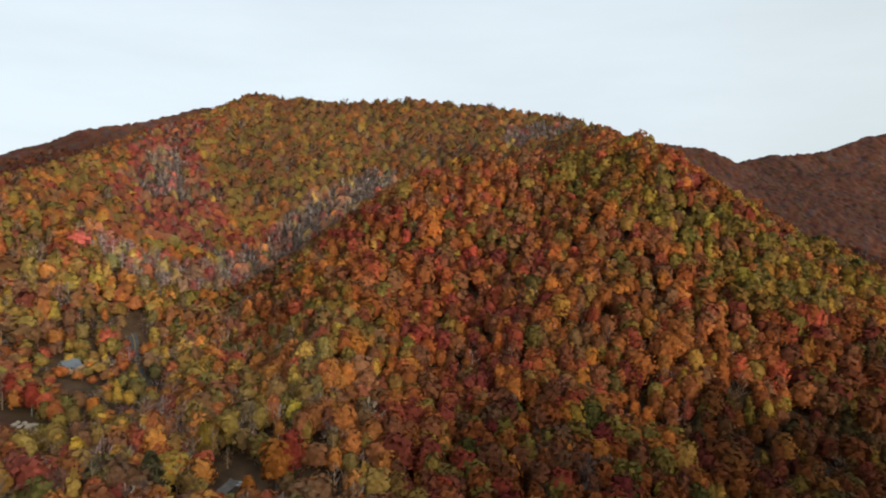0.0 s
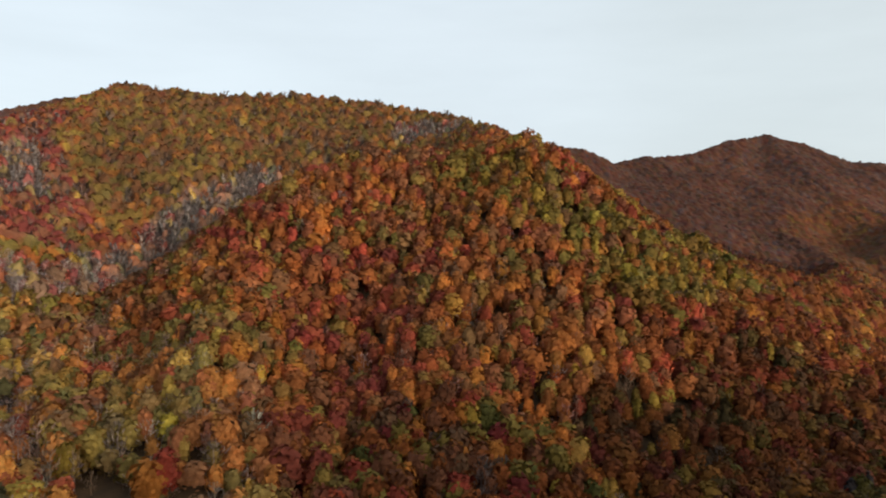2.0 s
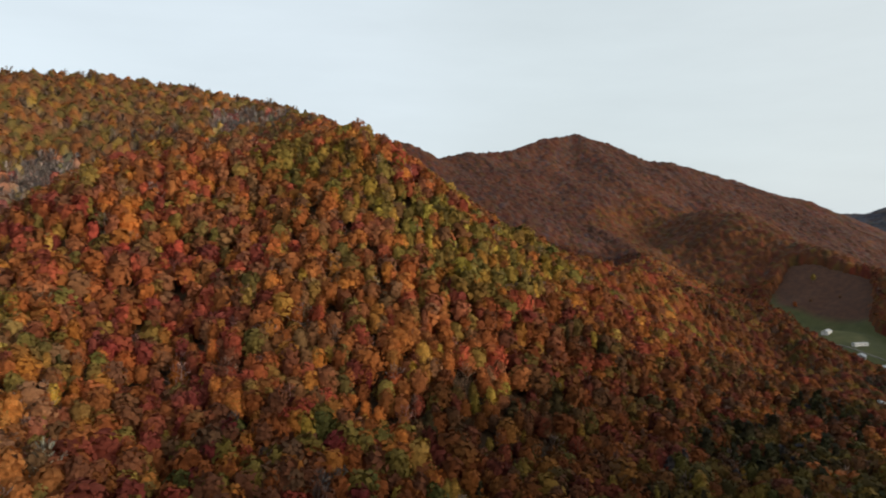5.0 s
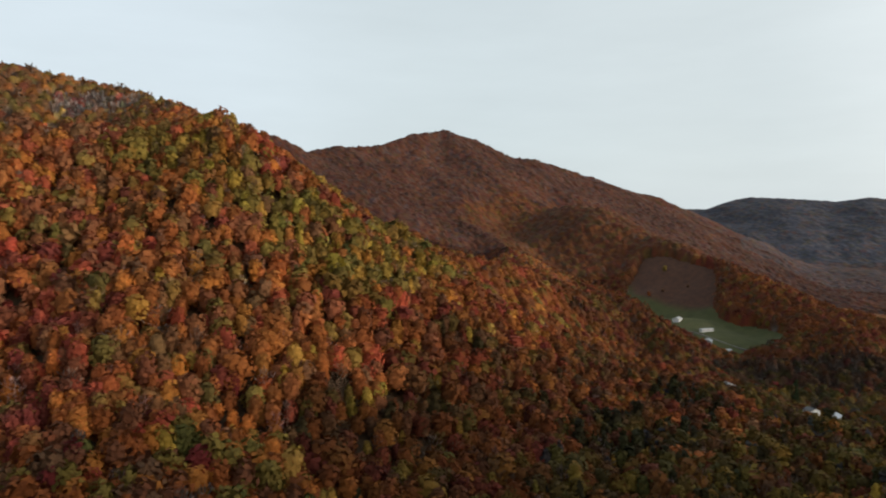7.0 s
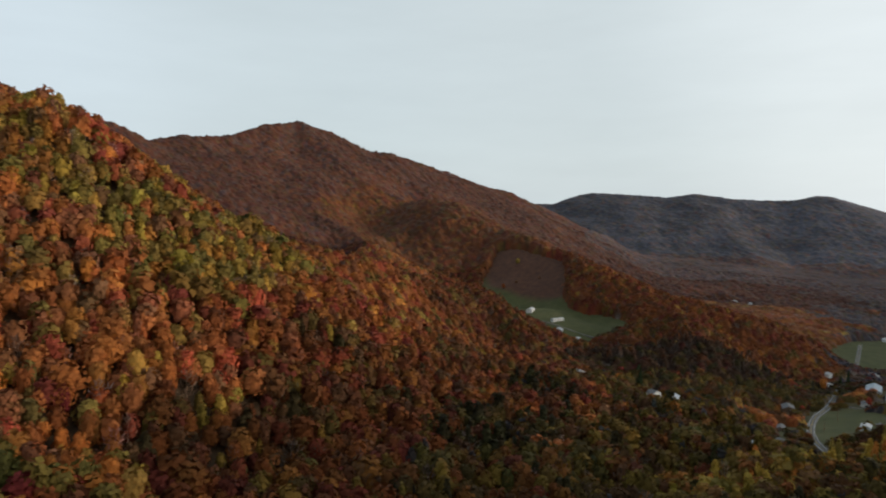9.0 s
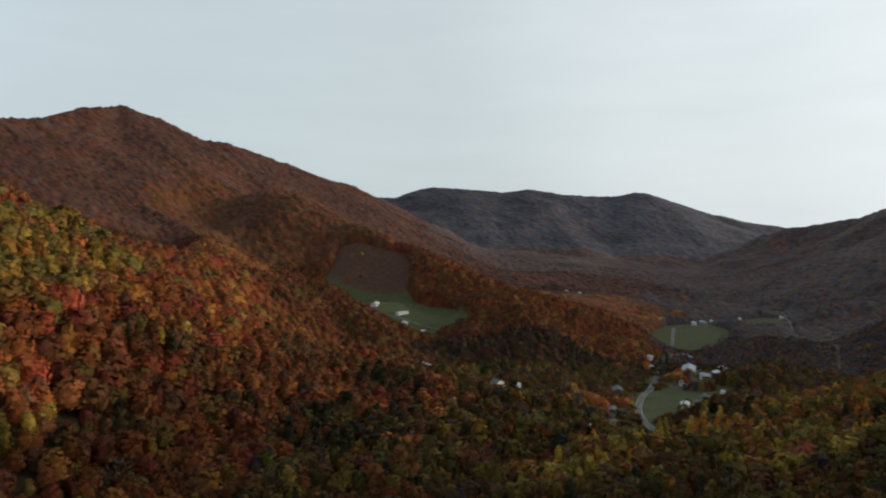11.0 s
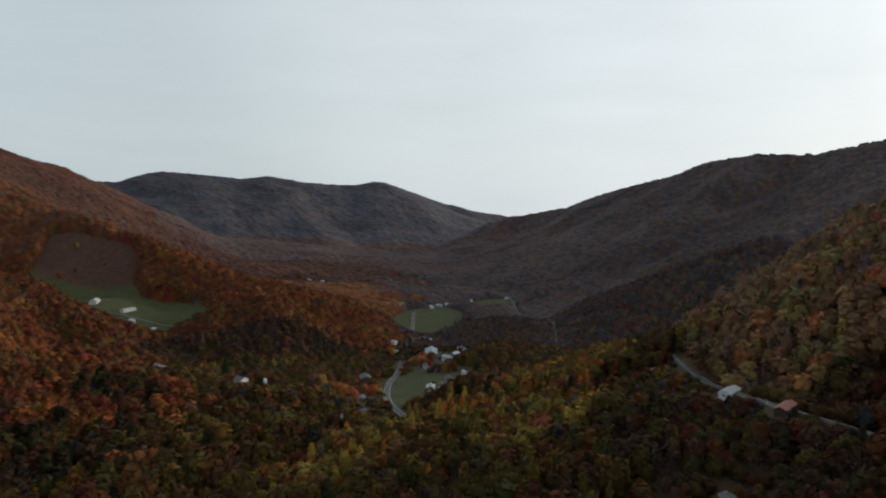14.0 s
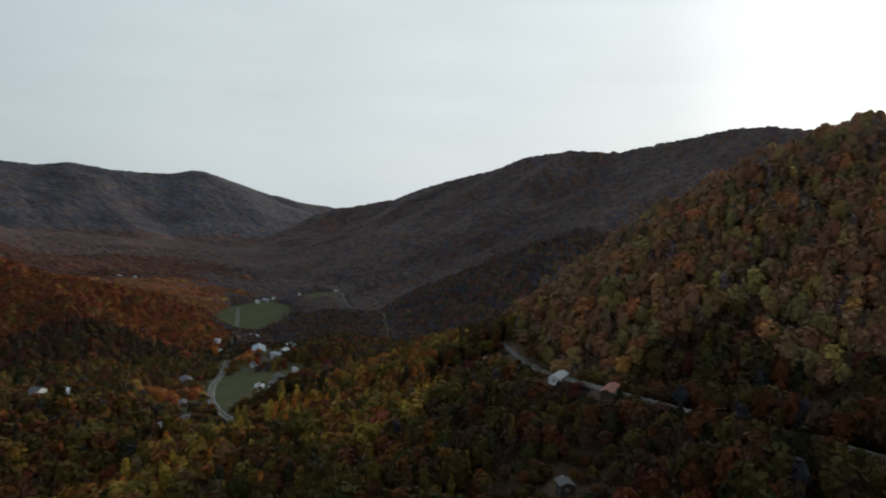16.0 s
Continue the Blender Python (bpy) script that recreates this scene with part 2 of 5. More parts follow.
# ---- terrain ----
# crest lines of the hills: x, y, height of the ground, fall to the sides
CRESTS = {
    "back_ridge": (22, [(-507, 1395, 387, 0.62), (-405, 1238, 383, 0.62), (-325, 1165, 394, 0.62), (-195, 1145, 380, 0.62), (-58, 1149, 384, 0.62), (51, 1112, 368, 0.62), (150, 1056, 344, 0.62), (177, 933, 312, 0.62), (173, 824, 289, 0.62), (170, 714, 267, 0.8), (173, 662, 259, 0.85)]),
    "east_spur": (20, [(173, 662, 259, 0.9), (204, 684, 243, 0.9), (231, 672, 220, 0.9), (269, 664, 197, 0.88), (326, 654, 170, 0.85), (397, 696, 144, 0.8), (474, 722, 130, 0.75), (571, 761, 109, 0.7), (688, 802, 80, 0.6), (819, 838, 53, 0.55), (765, 699, 30, 0.55), (706, 586, 5, 0.6), (645, 510, -5, 0.65)]),
    "front_spur": (25, [(158, 693, 254, 0.75), (32, 695, 251, 0.75), (-9, 682, 237, 0.75), (-33, 643, 215, 0.75), (-55, 587, 176, 0.75), (-67, 520, 141, 0.75), (-71, 422, 113, 0.75), (-71, 352, 92, 0.6)]),
    "mid_rib": (30, [(148, 645, 235, 0.8), (130, 595, 208, 0.8), (90, 537, 164, 0.8), (58, 479, 126, 0.8), (43, 411, 96, 0.7), (32, 350, 74, 0.6)]),
    "left_spur": (20, [(-327, 1170, 394, 0.5), (-416, 1071, 333, 0.5), (-430, 886, 273, 0.5), (-418, 737, 238, 0.5), (-407, 628, 213, 0.5), (-403, 523, 174, 0.45), (-419, 428, 138, 0.4)]),
    "burgundy_rib": (25, [(-359, 1110, 353, 0.5), (-372, 978, 257, 0.5), (-343, 865, 177, 0.5), (-295, 775, 133, 0.5)]),
    "west_far": (26, [(-596, 1939, 471, 0.45), (-638, 1815, 483, 0.45), (-704, 1742, 450, 0.45), (-770, 1641, 415, 0.45), (-815, 1588, 395, 0.45), (-1008, 1660, 341, 0.45), (-1354, 2090, 384, 0.45), (-2050, 2941, 501, 0.45)]),
    "north_ridge": (25, [(513, 2098, 457, 0.45), (637, 2067, 424, 0.45), (694, 2049, 419, 0.45), (751, 2032, 381, 0.45), (837, 2108, 370, 0.45), (916, 2181, 400, 0.45), (1168, 2224, 431, 0.45), (1342, 2292, 485, 0.45), (1487, 2317, 512, 0.45), (1573, 2298, 490, 0.45), (1695, 2243, 423, 0.45), (1853, 2220, 411, 0.45), (1930, 2309, 416, 0.45), (2030, 2290, 396, 0.45), (2171, 2242, 357, 0.45), (2282, 2218, 316, 0.45), (2441, 2164, 282, 0.45), (2695, 2171, 212, 0.45)]),
    "north_tail": (30, [(2195, 2137, 280, 0.42), (2229, 1922, 164, 0.42), (2244, 1706, 88, 0.42), (2240, 1493, 25, 0.42), (2200, 1277, -36, 0.42), (2117, 1103, -75, 0.3)]),
    "north_spur_a": (30, [(1490, 2333, 499, 0.5), (1447, 2026, 361, 0.5), (1439, 1824, 273, 0.5), (1404, 1627, 204, 0.5), (1370, 1480, 208, 0.5), (1377, 1404, 200, 0.5), (1373, 1321, 171, 0.5), (1351, 1208, 129, 0.5), (1332, 1122, 123, 0.5), (1297, 982, 84, 0.5), (1245, 859, 61, 0.5), (1205, 755, 37, 0.5)]),
    "north_spur_b": (30, [(1022, 2261, 426, 0.42), (1021, 1881, 276, 0.42), (1088, 1702, 199, 0.42), (1054, 1516, 151, 0.38), (966, 1145, 68, 0.34)]),
    "red_knoll": (35, [(1167, 746, 12, 0.42), (1163, 695, 23, 0.42), (1157, 651, 25, 0.42), (1151, 603, 19, 0.42), (1140, 540, 9, 0.42), (1131, 485, -9, 0.42), (1123, 434, -33, 0.7), (1117, 405, -53, 0.9)]),
    "knoll_front": (30, [(1153, 649, 24, 0.5), (932, 519, 3, 0.5), (873, 482, -12, 0.5)]),
    "knoll_side": (30, [(1154, 690, 21, 0.5), (882, 566, -8, 0.5), (824, 546, -7, 0.5)]),
    "far_ridge": (60, [(4133, 3323, 229, 0.36), (4031, 2903, 228, 0.36), (3874, 2897, 230, 0.36), (3808, 2551, 301, 0.36), (3812, 2305, 286, 0.36), (3924, 2103, 267, 0.36), (3991, 1967, 287, 0.36), (4082, 1764, 254, 0.36), (4180, 1504, 242, 0.36), (4227, 1354, 262, 0.36)]),
    "far_ridge_spur_a": (60, [(4287, 1372, 263, 0.38), (4069, 1112, 120, 0.38), (3770, 876, -26, 0.38), (3526, 764, -112, 0.35)]),
    "far_ridge_spur_b": (60, [(4049, 2167, 260, 0.34), (3680, 1732, 80, 0.34), (3315, 1354, -19, 0.34), (3085, 1072, -104, 0.3)]),
    "far_ridge_spur_c": (60, [(3929, 2630, 287, 0.34), (3528, 2209, 104, 0.34), (3195, 1818, -27, 0.34), (2953, 1516, -97, 0.3)]),
    "far_ridge_back": (60, [(4487, 1648, 228, 0.36), (4588, 1462, 277, 0.36), (4646, 1260, 201, 0.36), (4665, 991, 133, 0.36), (4669, 705, 27, 0.36), (4691, 465, -57, 0.36)]),
    "horizon_hills": (60, [(3694, 2976, 241, 0.3), (3883, 2808, 226, 0.3), (3907, 2921, 227, 0.3), (4622, 1654, 203, 0.3), (4895, 200, 6, 0.3)]),
    "right_ridge": (26, [(3632, 741, -96, 0.5), (3518, 544, 58, 0.5), (3480, 445, 90, 0.52), (3440, 333, 110, 0.52), (3328, 170, 143, 0.52), (3198, 42, 198, 0.52), (3093, -77, 234, 0.52), (2869, -289, 288, 0.52), (2755, -359, 327, 0.52), (2623, -461, 342, 0.52), (2496, -633, 338, 0.52), (2303, -758, 363, 0.52), (2091, -844, 387, 0.52), (1987, -876, 383, 0.52), (1835, -949, 364, 0.52), (1669, -1055, 374, 0.52)]),
    "right_spur_a": (40, [(2584, -453, 325, 0.46), (2436, -293, 140, 0.46), (2283, -126, 38, 0.46), (2088, 40, -28, 0.46), (1931, 195, -66, 0.4)]),
    "right_spur_b": (40, [(3168, 42, 180, 0.5), (2944, 182, 36, 0.5), (2679, 319, -61, 0.5), (2463, 415, -104, 0.42)]),
    "right_spur_c": (40, [(1968, -852, 359, 0.48), (1807, -618, 231, 0.48), (1694, -400, 149, 0.48), (1544, -210, 80, 0.48), (1379, -70, 16, 0.42)]),
    "near_hill": (18, [(430, -560, 335, 0.66), (530, -390, 283, 0.66), (608, -280, 245, 0.7), (626, -217, 218, 0.72), (646, -180, 196, 0.78), (669, -140, 173, 0.95), (712, -104, 135, 1.2), (752, -60, 99, 1.5), (774, -36, 69, 1.5), (818, -21, 37, 1.6)]),
    "pasture_bench": (30, [(983, 832, 2, 0.3), (1056, 863, 11, 0.3), (997, 770, 0, 0.3)]),
    "valley_rise": (40, [(330, 120, 32, 0.2), (470, 195, 15, 0.2), (610, 165, 10, 0.2), (760, 165, 0, 0.2), (900, 205, -10, 0.2)]),
    "ring": (60, [(-2021, 3119, 480, 0.45), (-1703, 939, 388, 0.45), (-1107, 176, 335, 0.45), (-600, -600, 330, 0.5), (0, -850, 330, 0.62), (420, -700, 340, 0.66)]),
    "road_bench": (8, [(695, 22, 51, 0.42), (669, 18, 52, 0.42), (628, 16, 52, 0.42), (551, 8, 62, 0.42), (493, -1, 69, 0.42), (446, -14, 75, 0.42), (417, -24, 79, 0.42), (386, -37, 83, 0.42), (343, -53, 89, 0.42), (317, -60, 94, 0.42), (282, -69, 100, 0.42), (200, -120, 95, 0.42)]),
}
# the stream down the valleys: x, y, height
STREAM = [(-330, 800, 150), (-215, 565, 108), (-165, 440, 95), (-130, 350, 82), (-60, 300, 70), (0, 260, 55), (150, 230, 36), (336, 210, 15), (470, 215, 0), (600, 262, -14), (775, 290, -28), (950, 330, -50), (1167, 387, -76), (1475, 407, -104), (1850, 440, -108), (2200, 430, -112), (2900, 720, -104), (3700, 1050, -90), (5000, 1200, -70), (9000, 1500, -60)]


def along(x, y, line):
    """Distance to each stretch of a line, with the values carried along it."""
    for a, b in zip(line, line[1:]):
        ux, uy = b[0] - a[0], b[1] - a[1]
        s = np.clip(((x - a[0]) * ux + (y - a[1]) * uy) / (ux * ux + uy * uy), 0, 1)
        d = np.hypot(x - a[0] - s * ux, y - a[1] - s * uy)
        yield d, [p + (q - p) * s for p, q in zip(a[2:], b[2:])]


LATTICE = np.random.RandomState(7).uniform(-1, 1, (256, 256))


def wave(x, y, size, shift=0):
    """Smooth value noise between -1 and 1, with lumps of about that size in metres."""
    u, v = np.asarray(x) / size + 31.7 * shift + 500, np.asarray(y) / size + 17.3 * shift + 500
    i, j = np.floor(u).astype(int), np.floor(v).astype(int)
    f, g = u - i, v - j
    f, g = f * f * (3 - 2 * f), g * g * (3 - 2 * g)
    at = lambda a, b: LATTICE[a % 256, b % 256]
    return (at(i, j) * (1 - f) + at(i + 1, j) * f) * (1 - g) + (at(i, j + 1) * (1 - f) + at(i + 1, j + 1) * f) * g


def ground_height(x, y):
    x, y = np.asarray(x, float), np.asarray(y, float)
    best, floor = np.full(x.shape, 1e9), np.zeros(x.shape)
    for d, (z,) in along(x, y, STREAM):
        floor = np.where(d < best, z, floor)
        best = np.minimum(best, d)
    base = floor + .11 * np.maximum(best - 30, 0) * 1 / (1 + best / 2500)
    total, crest = np.exp(base / 4), np.full(x.shape, 1e9)
    rough = 1 - np.exp(-np.maximum(best - 40, 0) / 120)
    for soft, line in CRESTS.values():
        top = np.full(x.shape, -1e9)
        for d, (z, fall) in along(x, y, line):
            crest = np.minimum(crest, d)
            top = np.maximum(top, z - fall * (np.sqrt(d * d + soft * soft) - soft))
        total = total + np.exp(np.clip(top, -200, 600) / 4)
    z = 4 * np.log(total)
    gully = -np.abs(wave(x, y, 330, 31)) * 52 - np.abs(wave(x, y, 150, 33)) * 14
    away = np.clip((np.hypot(x - 20, y - 60) - 1350) / 700, 0, 1)
    away = away * (1 - .65 * np.clip((np.hypot(x - 20, y - 60) - 3000) / 700, 0, 1))  # smoother far off
    z = z + gully * np.clip(crest / 130, 0, 1) * away * np.clip((z - floor - 25) / 80, 0, 1)
    return z + rough * np.clip(crest / 60, .35, 1) * (5 * wave(x, y, 95) + 2.2 * wave(x, y, 38, 3)) + .35 * wave(x, y, 14, 5)


# ---- ground sheet ----


def polygon_mask(x, y, corners, soft=6.0):
    """1 inside a polygon, falling to 0 over soft metres outside."""
    inside, near = np.zeros(x.shape, bool), np.full(x.shape, 1e9)
    for (x1, y1), (x2, y2) in zip(corners, corners[1:] + corners[:1]):
        cross = (y1 > y) != (y2 > y)
        with np.errstate(divide="ignore", invalid="ignore"):
            at = (x2 - x1) * (y - y1) / (y2 - y1 if y2 != y1 else 1e-9) + x1
        inside ^= cross & (x < at)
        ux, uy = x2 - x1, y2 - y1
        s = np.clip(((x - x1) * ux + (y - y1) * uy) / (ux * ux + uy * uy), 0, 1)
        near = np.minimum(near, np.hypot(x - x1 - s * ux, y - y1 - s * uy))
    return np.where(inside, 1.0, np.clip(1 - near / soft, 0, 1))


# open land: corners of each clearing in the plan
MEADOWS = {
    "hill_pasture": [(1275, 1150), (1290, 1071), (1285, 975), (1228, 930), (1165, 890), (1142, 872), (1110, 834), (1108, 766), (1068, 689), (979, 633), (955, 667), (930, 705), (925, 752), (985, 855), (1090, 995), (1130, 1078), (1200, 1118)],
    "village_green": [(824, 301), (831, 275), (786, 223), (810, 172), (836, 149), (772, 166), (746, 205), (679, 215), (663, 237), (629, 245), (668, 272), (780, 299)],
    "far_field": [(1628, 531), (1787, 530), (1924, 468), (1838, 398), (1632, 365), (1436, 381), (1304, 408)],
    "upper_field": [(1940, 423), (2104, 368), (2055, 309), (1897, 282), (1856, 341)],
    "strip_field": [(1006, 163), (1105, 135), (1120, 73), (1058, 74), (1015, 131)],
    "cabin_clearing": [(-228, 359), (-200, 346), (-190, 328), (-247, 308), (-280, 333)],
}
SLOPE_FIELD = [(1200, 1125), (1278, 1158), (1298, 1061), (1292, 973), (1228, 926), (1161, 885), (1158, 952), (1157, 1006), (1150, 1060)]  # dry brown slope
ROADS = {  # middle lines in the plan, with the width
    "valley_road": (5.8, [(558, 210), (574, 221), (605, 239), (653, 262), (712, 283), (780, 300), (841, 307), (917, 320), (992, 337), (1162, 374), (1430, 434), (1754, 509)]),
    "hillside_road": (5.6, [(640, 17), (628, 16), (551, 8), (493, -1), (446, -14), (417, -24), (386, -37), (343, -53), (317, -60), (282, -69), (200, -120)]),
    "hollow_road": (5.5, [(-238, 513), (-223, 490), (-206, 456), (-182, 418), (-174, 396), (-174, 373), (-182, 350), (-193, 330), (-200, 307)]),
    "farm_lane": (3.6, [(987, 823), (990, 796), (977, 754), (977, 720), (983, 694)]),
    "upper_lane": (5.0, [(2230, 362), (2211, 322), (1885, 267), (1726, 234), (1575, 154), (1127, 126)]),
    "driveway": (6.0, [(-107, 252), (-100, 293), (-95, 318)]),
    "village_street": (4.5, [(866, 311), (844, 272), (882, 259), (937, 255), (1117, 269)]),
    "layby": (8.0, [(604, 29), (591, 22), (556, 23)]),
}


def meadow_at(x, y, soft=6.0):
    return np.maximum.reduce([polygon_mask(x, y, c, soft) for c in MEADOWS.values()])


OPEN_GROUND = [(809, 261, 80), (983, 291, 78), (677, 298, 45), (586, 286, 30), (956, 741, 25), (2027, 952, 65)]  # thinly wooded yards


def yards_at(x, y):
    return np.maximum.reduce([np.clip(1.4 - np.hypot(x - cx, y - cy) / r, 0, 1) for cx, cy, r in OPEN_GROUND])


def axis(fine_low, fine_high, step, low, high):
    """Grid lines: even between the fine bounds, wider and wider beyond them."""
    values = list(np.arange(fine_low, fine_high + .1, step))
    for edge, end, way in ((values[-1], high, 1), (values[0], low, -1)):
        at, gap, more = edge, step, []
        while (end - at) * way > 0:
            gap *= 1.06
            at += way * gap
            more.append(at)
        values = values + more if way > 0 else more[::-1] + values
    return np.array(values)


gx, gy = axis(-520, 1500, 11.0, -6500, 7500), axis(-420, 1300, 11.0, -6500, 7000)
GX, GY = np.meshgrid(gx, gy)
GZ = ground_height(GX, GY)
nx, ny = len(gx), len(gy)
idx = np.arange(nx * ny).reshape(ny, nx)
quads = np.stack([idx[:-1, :-1], idx[:-1, 1:], idx[1:, 1:], idx[1:, :-1]], -1).reshape(-1, 4)


def mesh_from(name, verts, faces, material, attributes=(), smooth=False):
    """A mesh from arrays of corners and of faces (all triangles or all quads)."""
    me = bpy.data.meshes.new(name)
    verts, faces = np.asarray(verts, np.float32), np.asarray(faces, np.int32)
    n, k = faces.shape
    me.vertices.add(len(verts))
    me.vertices.foreach_set("co", verts.ravel())
    me.loops.add(n * k)
    me.loops.foreach_set("vertex_index", faces.ravel())
    me.polygons.add(n)
    me.polygons.foreach_set("loop_start", np.arange(0, n * k, k, dtype=np.int32))
    me.polygons.foreach_set("use_smooth", np.full(n, smooth))
    me.update(calc_edges=True)
    for key, values in attributes:
        values = np.asarray(values, np.float32)
        if values.ndim == 1:
            me.attributes.new(key, "FLOAT", "POINT").data.foreach_set("value", values)
        elif key == "custom_normal":
            me.attributes.new(key, "FLOAT_VECTOR", "POINT").data.foreach_set("vector", values.ravel())
        else:
            rgba = np.concatenate([values, np.ones((len(values), 1), np.float32)], 1)
            me.attributes.new(key, "FLOAT_COLOR", "POINT").data.foreach_set("color", rgba.ravel())
    me.materials.append(material)
    return me


ground = new("ground", mesh_from("ground", np.stack([GX, GY, GZ], -1).reshape(-1, 3), quads, GROUND,
                                 [("meadow", np.maximum(meadow_at(GX, GY, 9.0), .8 * yards_at(GX, GY)).ravel()), ("brown", np.maximum(polygon_mask(GX, GY, SLOPE_FIELD, 14.0), polygon_mask(GX, GY, MEADOWS["cabin_clearing"], 10.0)).ravel())], True))
tagged(ground, "wooded mountain ground of leaf litter with grassy clearings", "ground", kind="structure")

# ---- buildings: x, y, turn in degrees, width, depth, height of the walls, walls, roof, label ----
HOUSES = [
    (1029, 863, 20, 18.9, 10.8, 3.9, "white", "pale_roof", "white farmhouse with a pale roof on the pasture"),
    (1007, 787, -15, 23.0, 7.4, 3.4, "white", "pale_roof", "long white mobile home on the pasture"),
    (953, 745, 30, 17.6, 12.2, 4.1, "grey", "metal_roof", "grey barn with a metal roof on the pasture"),
    (935, 748, 10, 9.5, 6.8, 3.1, "white", "metal_roof", "small white shed on the pasture"),
    (950, 708, 15, 16.2, 9.5, 3.4, "dark", "pale_roof", "open shelter with a pale roof on the pasture"),
    (693, 528, 60, 9.5, 12.2, 5.6, "white", "pale_roof", "tall white house among the trees"),
    (760, 535, 10, 16.2, 9.5, 4.4, "red", "pale_roof", "red house with a pale roof among trees"),
    (703, 439, 75, 9.8, 12.3, 4.8, "white", "grey_roof", "white gabled house beside the long sheds"),
    (706, 418, 20, 31.0, 9.5, 3.6, "grey", "metal_roof", "long grey shed with a metal roof"),
    (690, 434, 30, 10.6, 7.1, 3.1, "grey", "grey_roof", "small grey house among trees"),
    (816, 339, 25, 18.9, 12.2, 3.8, "brown", "grey_roof", "brown house with a wide grey roof"),
    (751, 322, 20, 13.6, 5.2, 2.9, "white", "grey_roof", "low white house beside the valley road"),
    (692, 303, 15, 13.1, 6.0, 2.8, "brown", "grey_roof", "low brown house beside the valley road"),
    (622, 278, 40, 8.7, 5.8, 2.7, "white", "grey_roof", "small white house behind the long one"),
    (590, 282, 50, 19.3, 8.7, 3.5, "white", "pale_roof", "long white house with a pale roof"),
    (718, 239, 10, 12.1, 8.1, 3.6, "white", "pale_roof", "white house on the village green"),
    (725, 229, 15, 11.3, 6.2, 2.9, "white", "grey_roof", "low white house on the village green"),
    (756, 226, 40, 12.6, 8.4, 3.9, "grey", "grey_roof", "grey gabled house on the village green"),
    (792, 217, 30, 7.4, 4.2, 2.9, "white", "pale_roof", "small white shed at the edge of the green"),
    (1028, 361, 70, 7.6, 8.9, 4.2, "white", "pale_roof", "small white gabled house by the road"),
    (1095, 380, 70, 6.6, 7.9, 4.3, "white", "pale_roof", "small white gabled shed by the road"),
    (950, 289, 12, 33.6, 15.7, 4.3, "grey", "blue_roof", "long hall with a blue grey roof in the village"),
    (856, 274, 30, 10.7, 6.4, 2.9, "white", "grey_roof", "low white house in the village"),
    (887, 254, 60, 13.8, 8.5, 4.6, "white", "metal_roof", "white gabled house in the village"),
    (911, 250, -20, 12.7, 8.5, 3.7, "grey", "metal_roof", "grey house in the village"),
    (948, 242, 20, 10.7, 7.5, 3.3, "brown", "grey_roof", "brown house in the village"),
    (994, 257, 10, 15.4, 7.7, 3.2, "white", "pale_roof", "white house with a flat pale roof in the village"),
    (1214, 353, 50, 12.2, 11.0, 5.4, "white", "pale_roof", "pale gabled house below the far field"),
    (1866, 487, 20, 18.9, 10.8, 4.4, "white", "metal_roof", "white farmhouse on the far field"),
    (1902, 473, 70, 16.2, 10.8, 5.3, "grey", "metal_roof", "grey barn on the far field"),
    (1946, 460, 20, 13.5, 9.5, 4.4, "white", "metal_roof", "white barn on the far field"),
    (1667, 558, 30, 16.2, 8.1, 3.4, "dark", "pale_roof", "dark shed with a pale roof at the field"),
    (2045, 408, 15, 16.2, 8.1, 3.4, "white", "pale_roof", "white shed at the upper field"),
    (2067, 307, 30, 10.8, 8.1, 3.6, "white", "pale_roof", "small white house beside the upper lane"),
    (2041, 1020, 20, 17.6, 10.8, 4.4, "white", "metal_roof", "white house in the far hamlet"),
    (2055, 990, 50, 16.2, 10.8, 4.4, "white", "grey_roof", "white house in the far hamlet"),
    (2047, 947, 10, 18.9, 10.8, 4.4, "grey", "metal_roof", "grey house in the far hamlet"),
    (2060, 914, 40, 16.2, 10.8, 4.4, "white", "pale_roof", "white house in the far hamlet"),
    (2052, 868, 20, 16.2, 10.8, 4.4, "white", "metal_roof", "white house in the far hamlet"),
    (1124, 24, 75, 7.4, 7.4, 6.7, "white", "grey_roof", "tall white house beside the hillside road"),
    (602, 33, 20, 9.3, 5.6, 2.7, "dark", "red_roof", "small house with a red roof below the road"),
    (484, 2, -30, 18.7, 6.8, 2.7, "white", "pale_roof", "long white roofed building below the hillside road"),
    (432, -16, -30, 18.7, 6.0, 2.7, "dark", "red_roof", "long shed with a rusty roof below the road"),
    (341, 29, 5, 7.6, 6.0, 4.0, "dark", "grey_roof", "dark house with a grey roof among dark trees"),
]
CABIN = (-230, 417)

# ---- trees ----
RNG = np.random.RandomState(11)
PALETTE = np.array([  # base colours of the crowns; the last also holds haze
    (0.31, 0.092, 0.019),  # 0 rust orange
    (0.44, 0.162, 0.021),  # 1 bright orange
    (0.21, 0.078, 0.034),  # 2 russet
    (0.18, 0.092, 0.044),  # 3 brown
    (0.20, 0.030, 0.026),  # 4 dark red
    (0.36, 0.060, 0.030),  # 5 scarlet
    (0.42, 0.280, 0.035),  # 6 yellow
    (0.23, 0.165, 0.030),  # 7 olive gold
    (0.12, 0.115, 0.026),  # 8 olive green
    (0.045, 0.065, 0.026),  # 9 pine green
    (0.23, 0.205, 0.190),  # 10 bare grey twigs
    (0.21, 0.140, 0.120),  # 11 bare with last brown leaves
    (0.072, 0.094, 0.148),  # 12 evergreen, its blue-grey is distance haze put into the colour
])
grey = PALETTE.mean(1, keepdims=True)
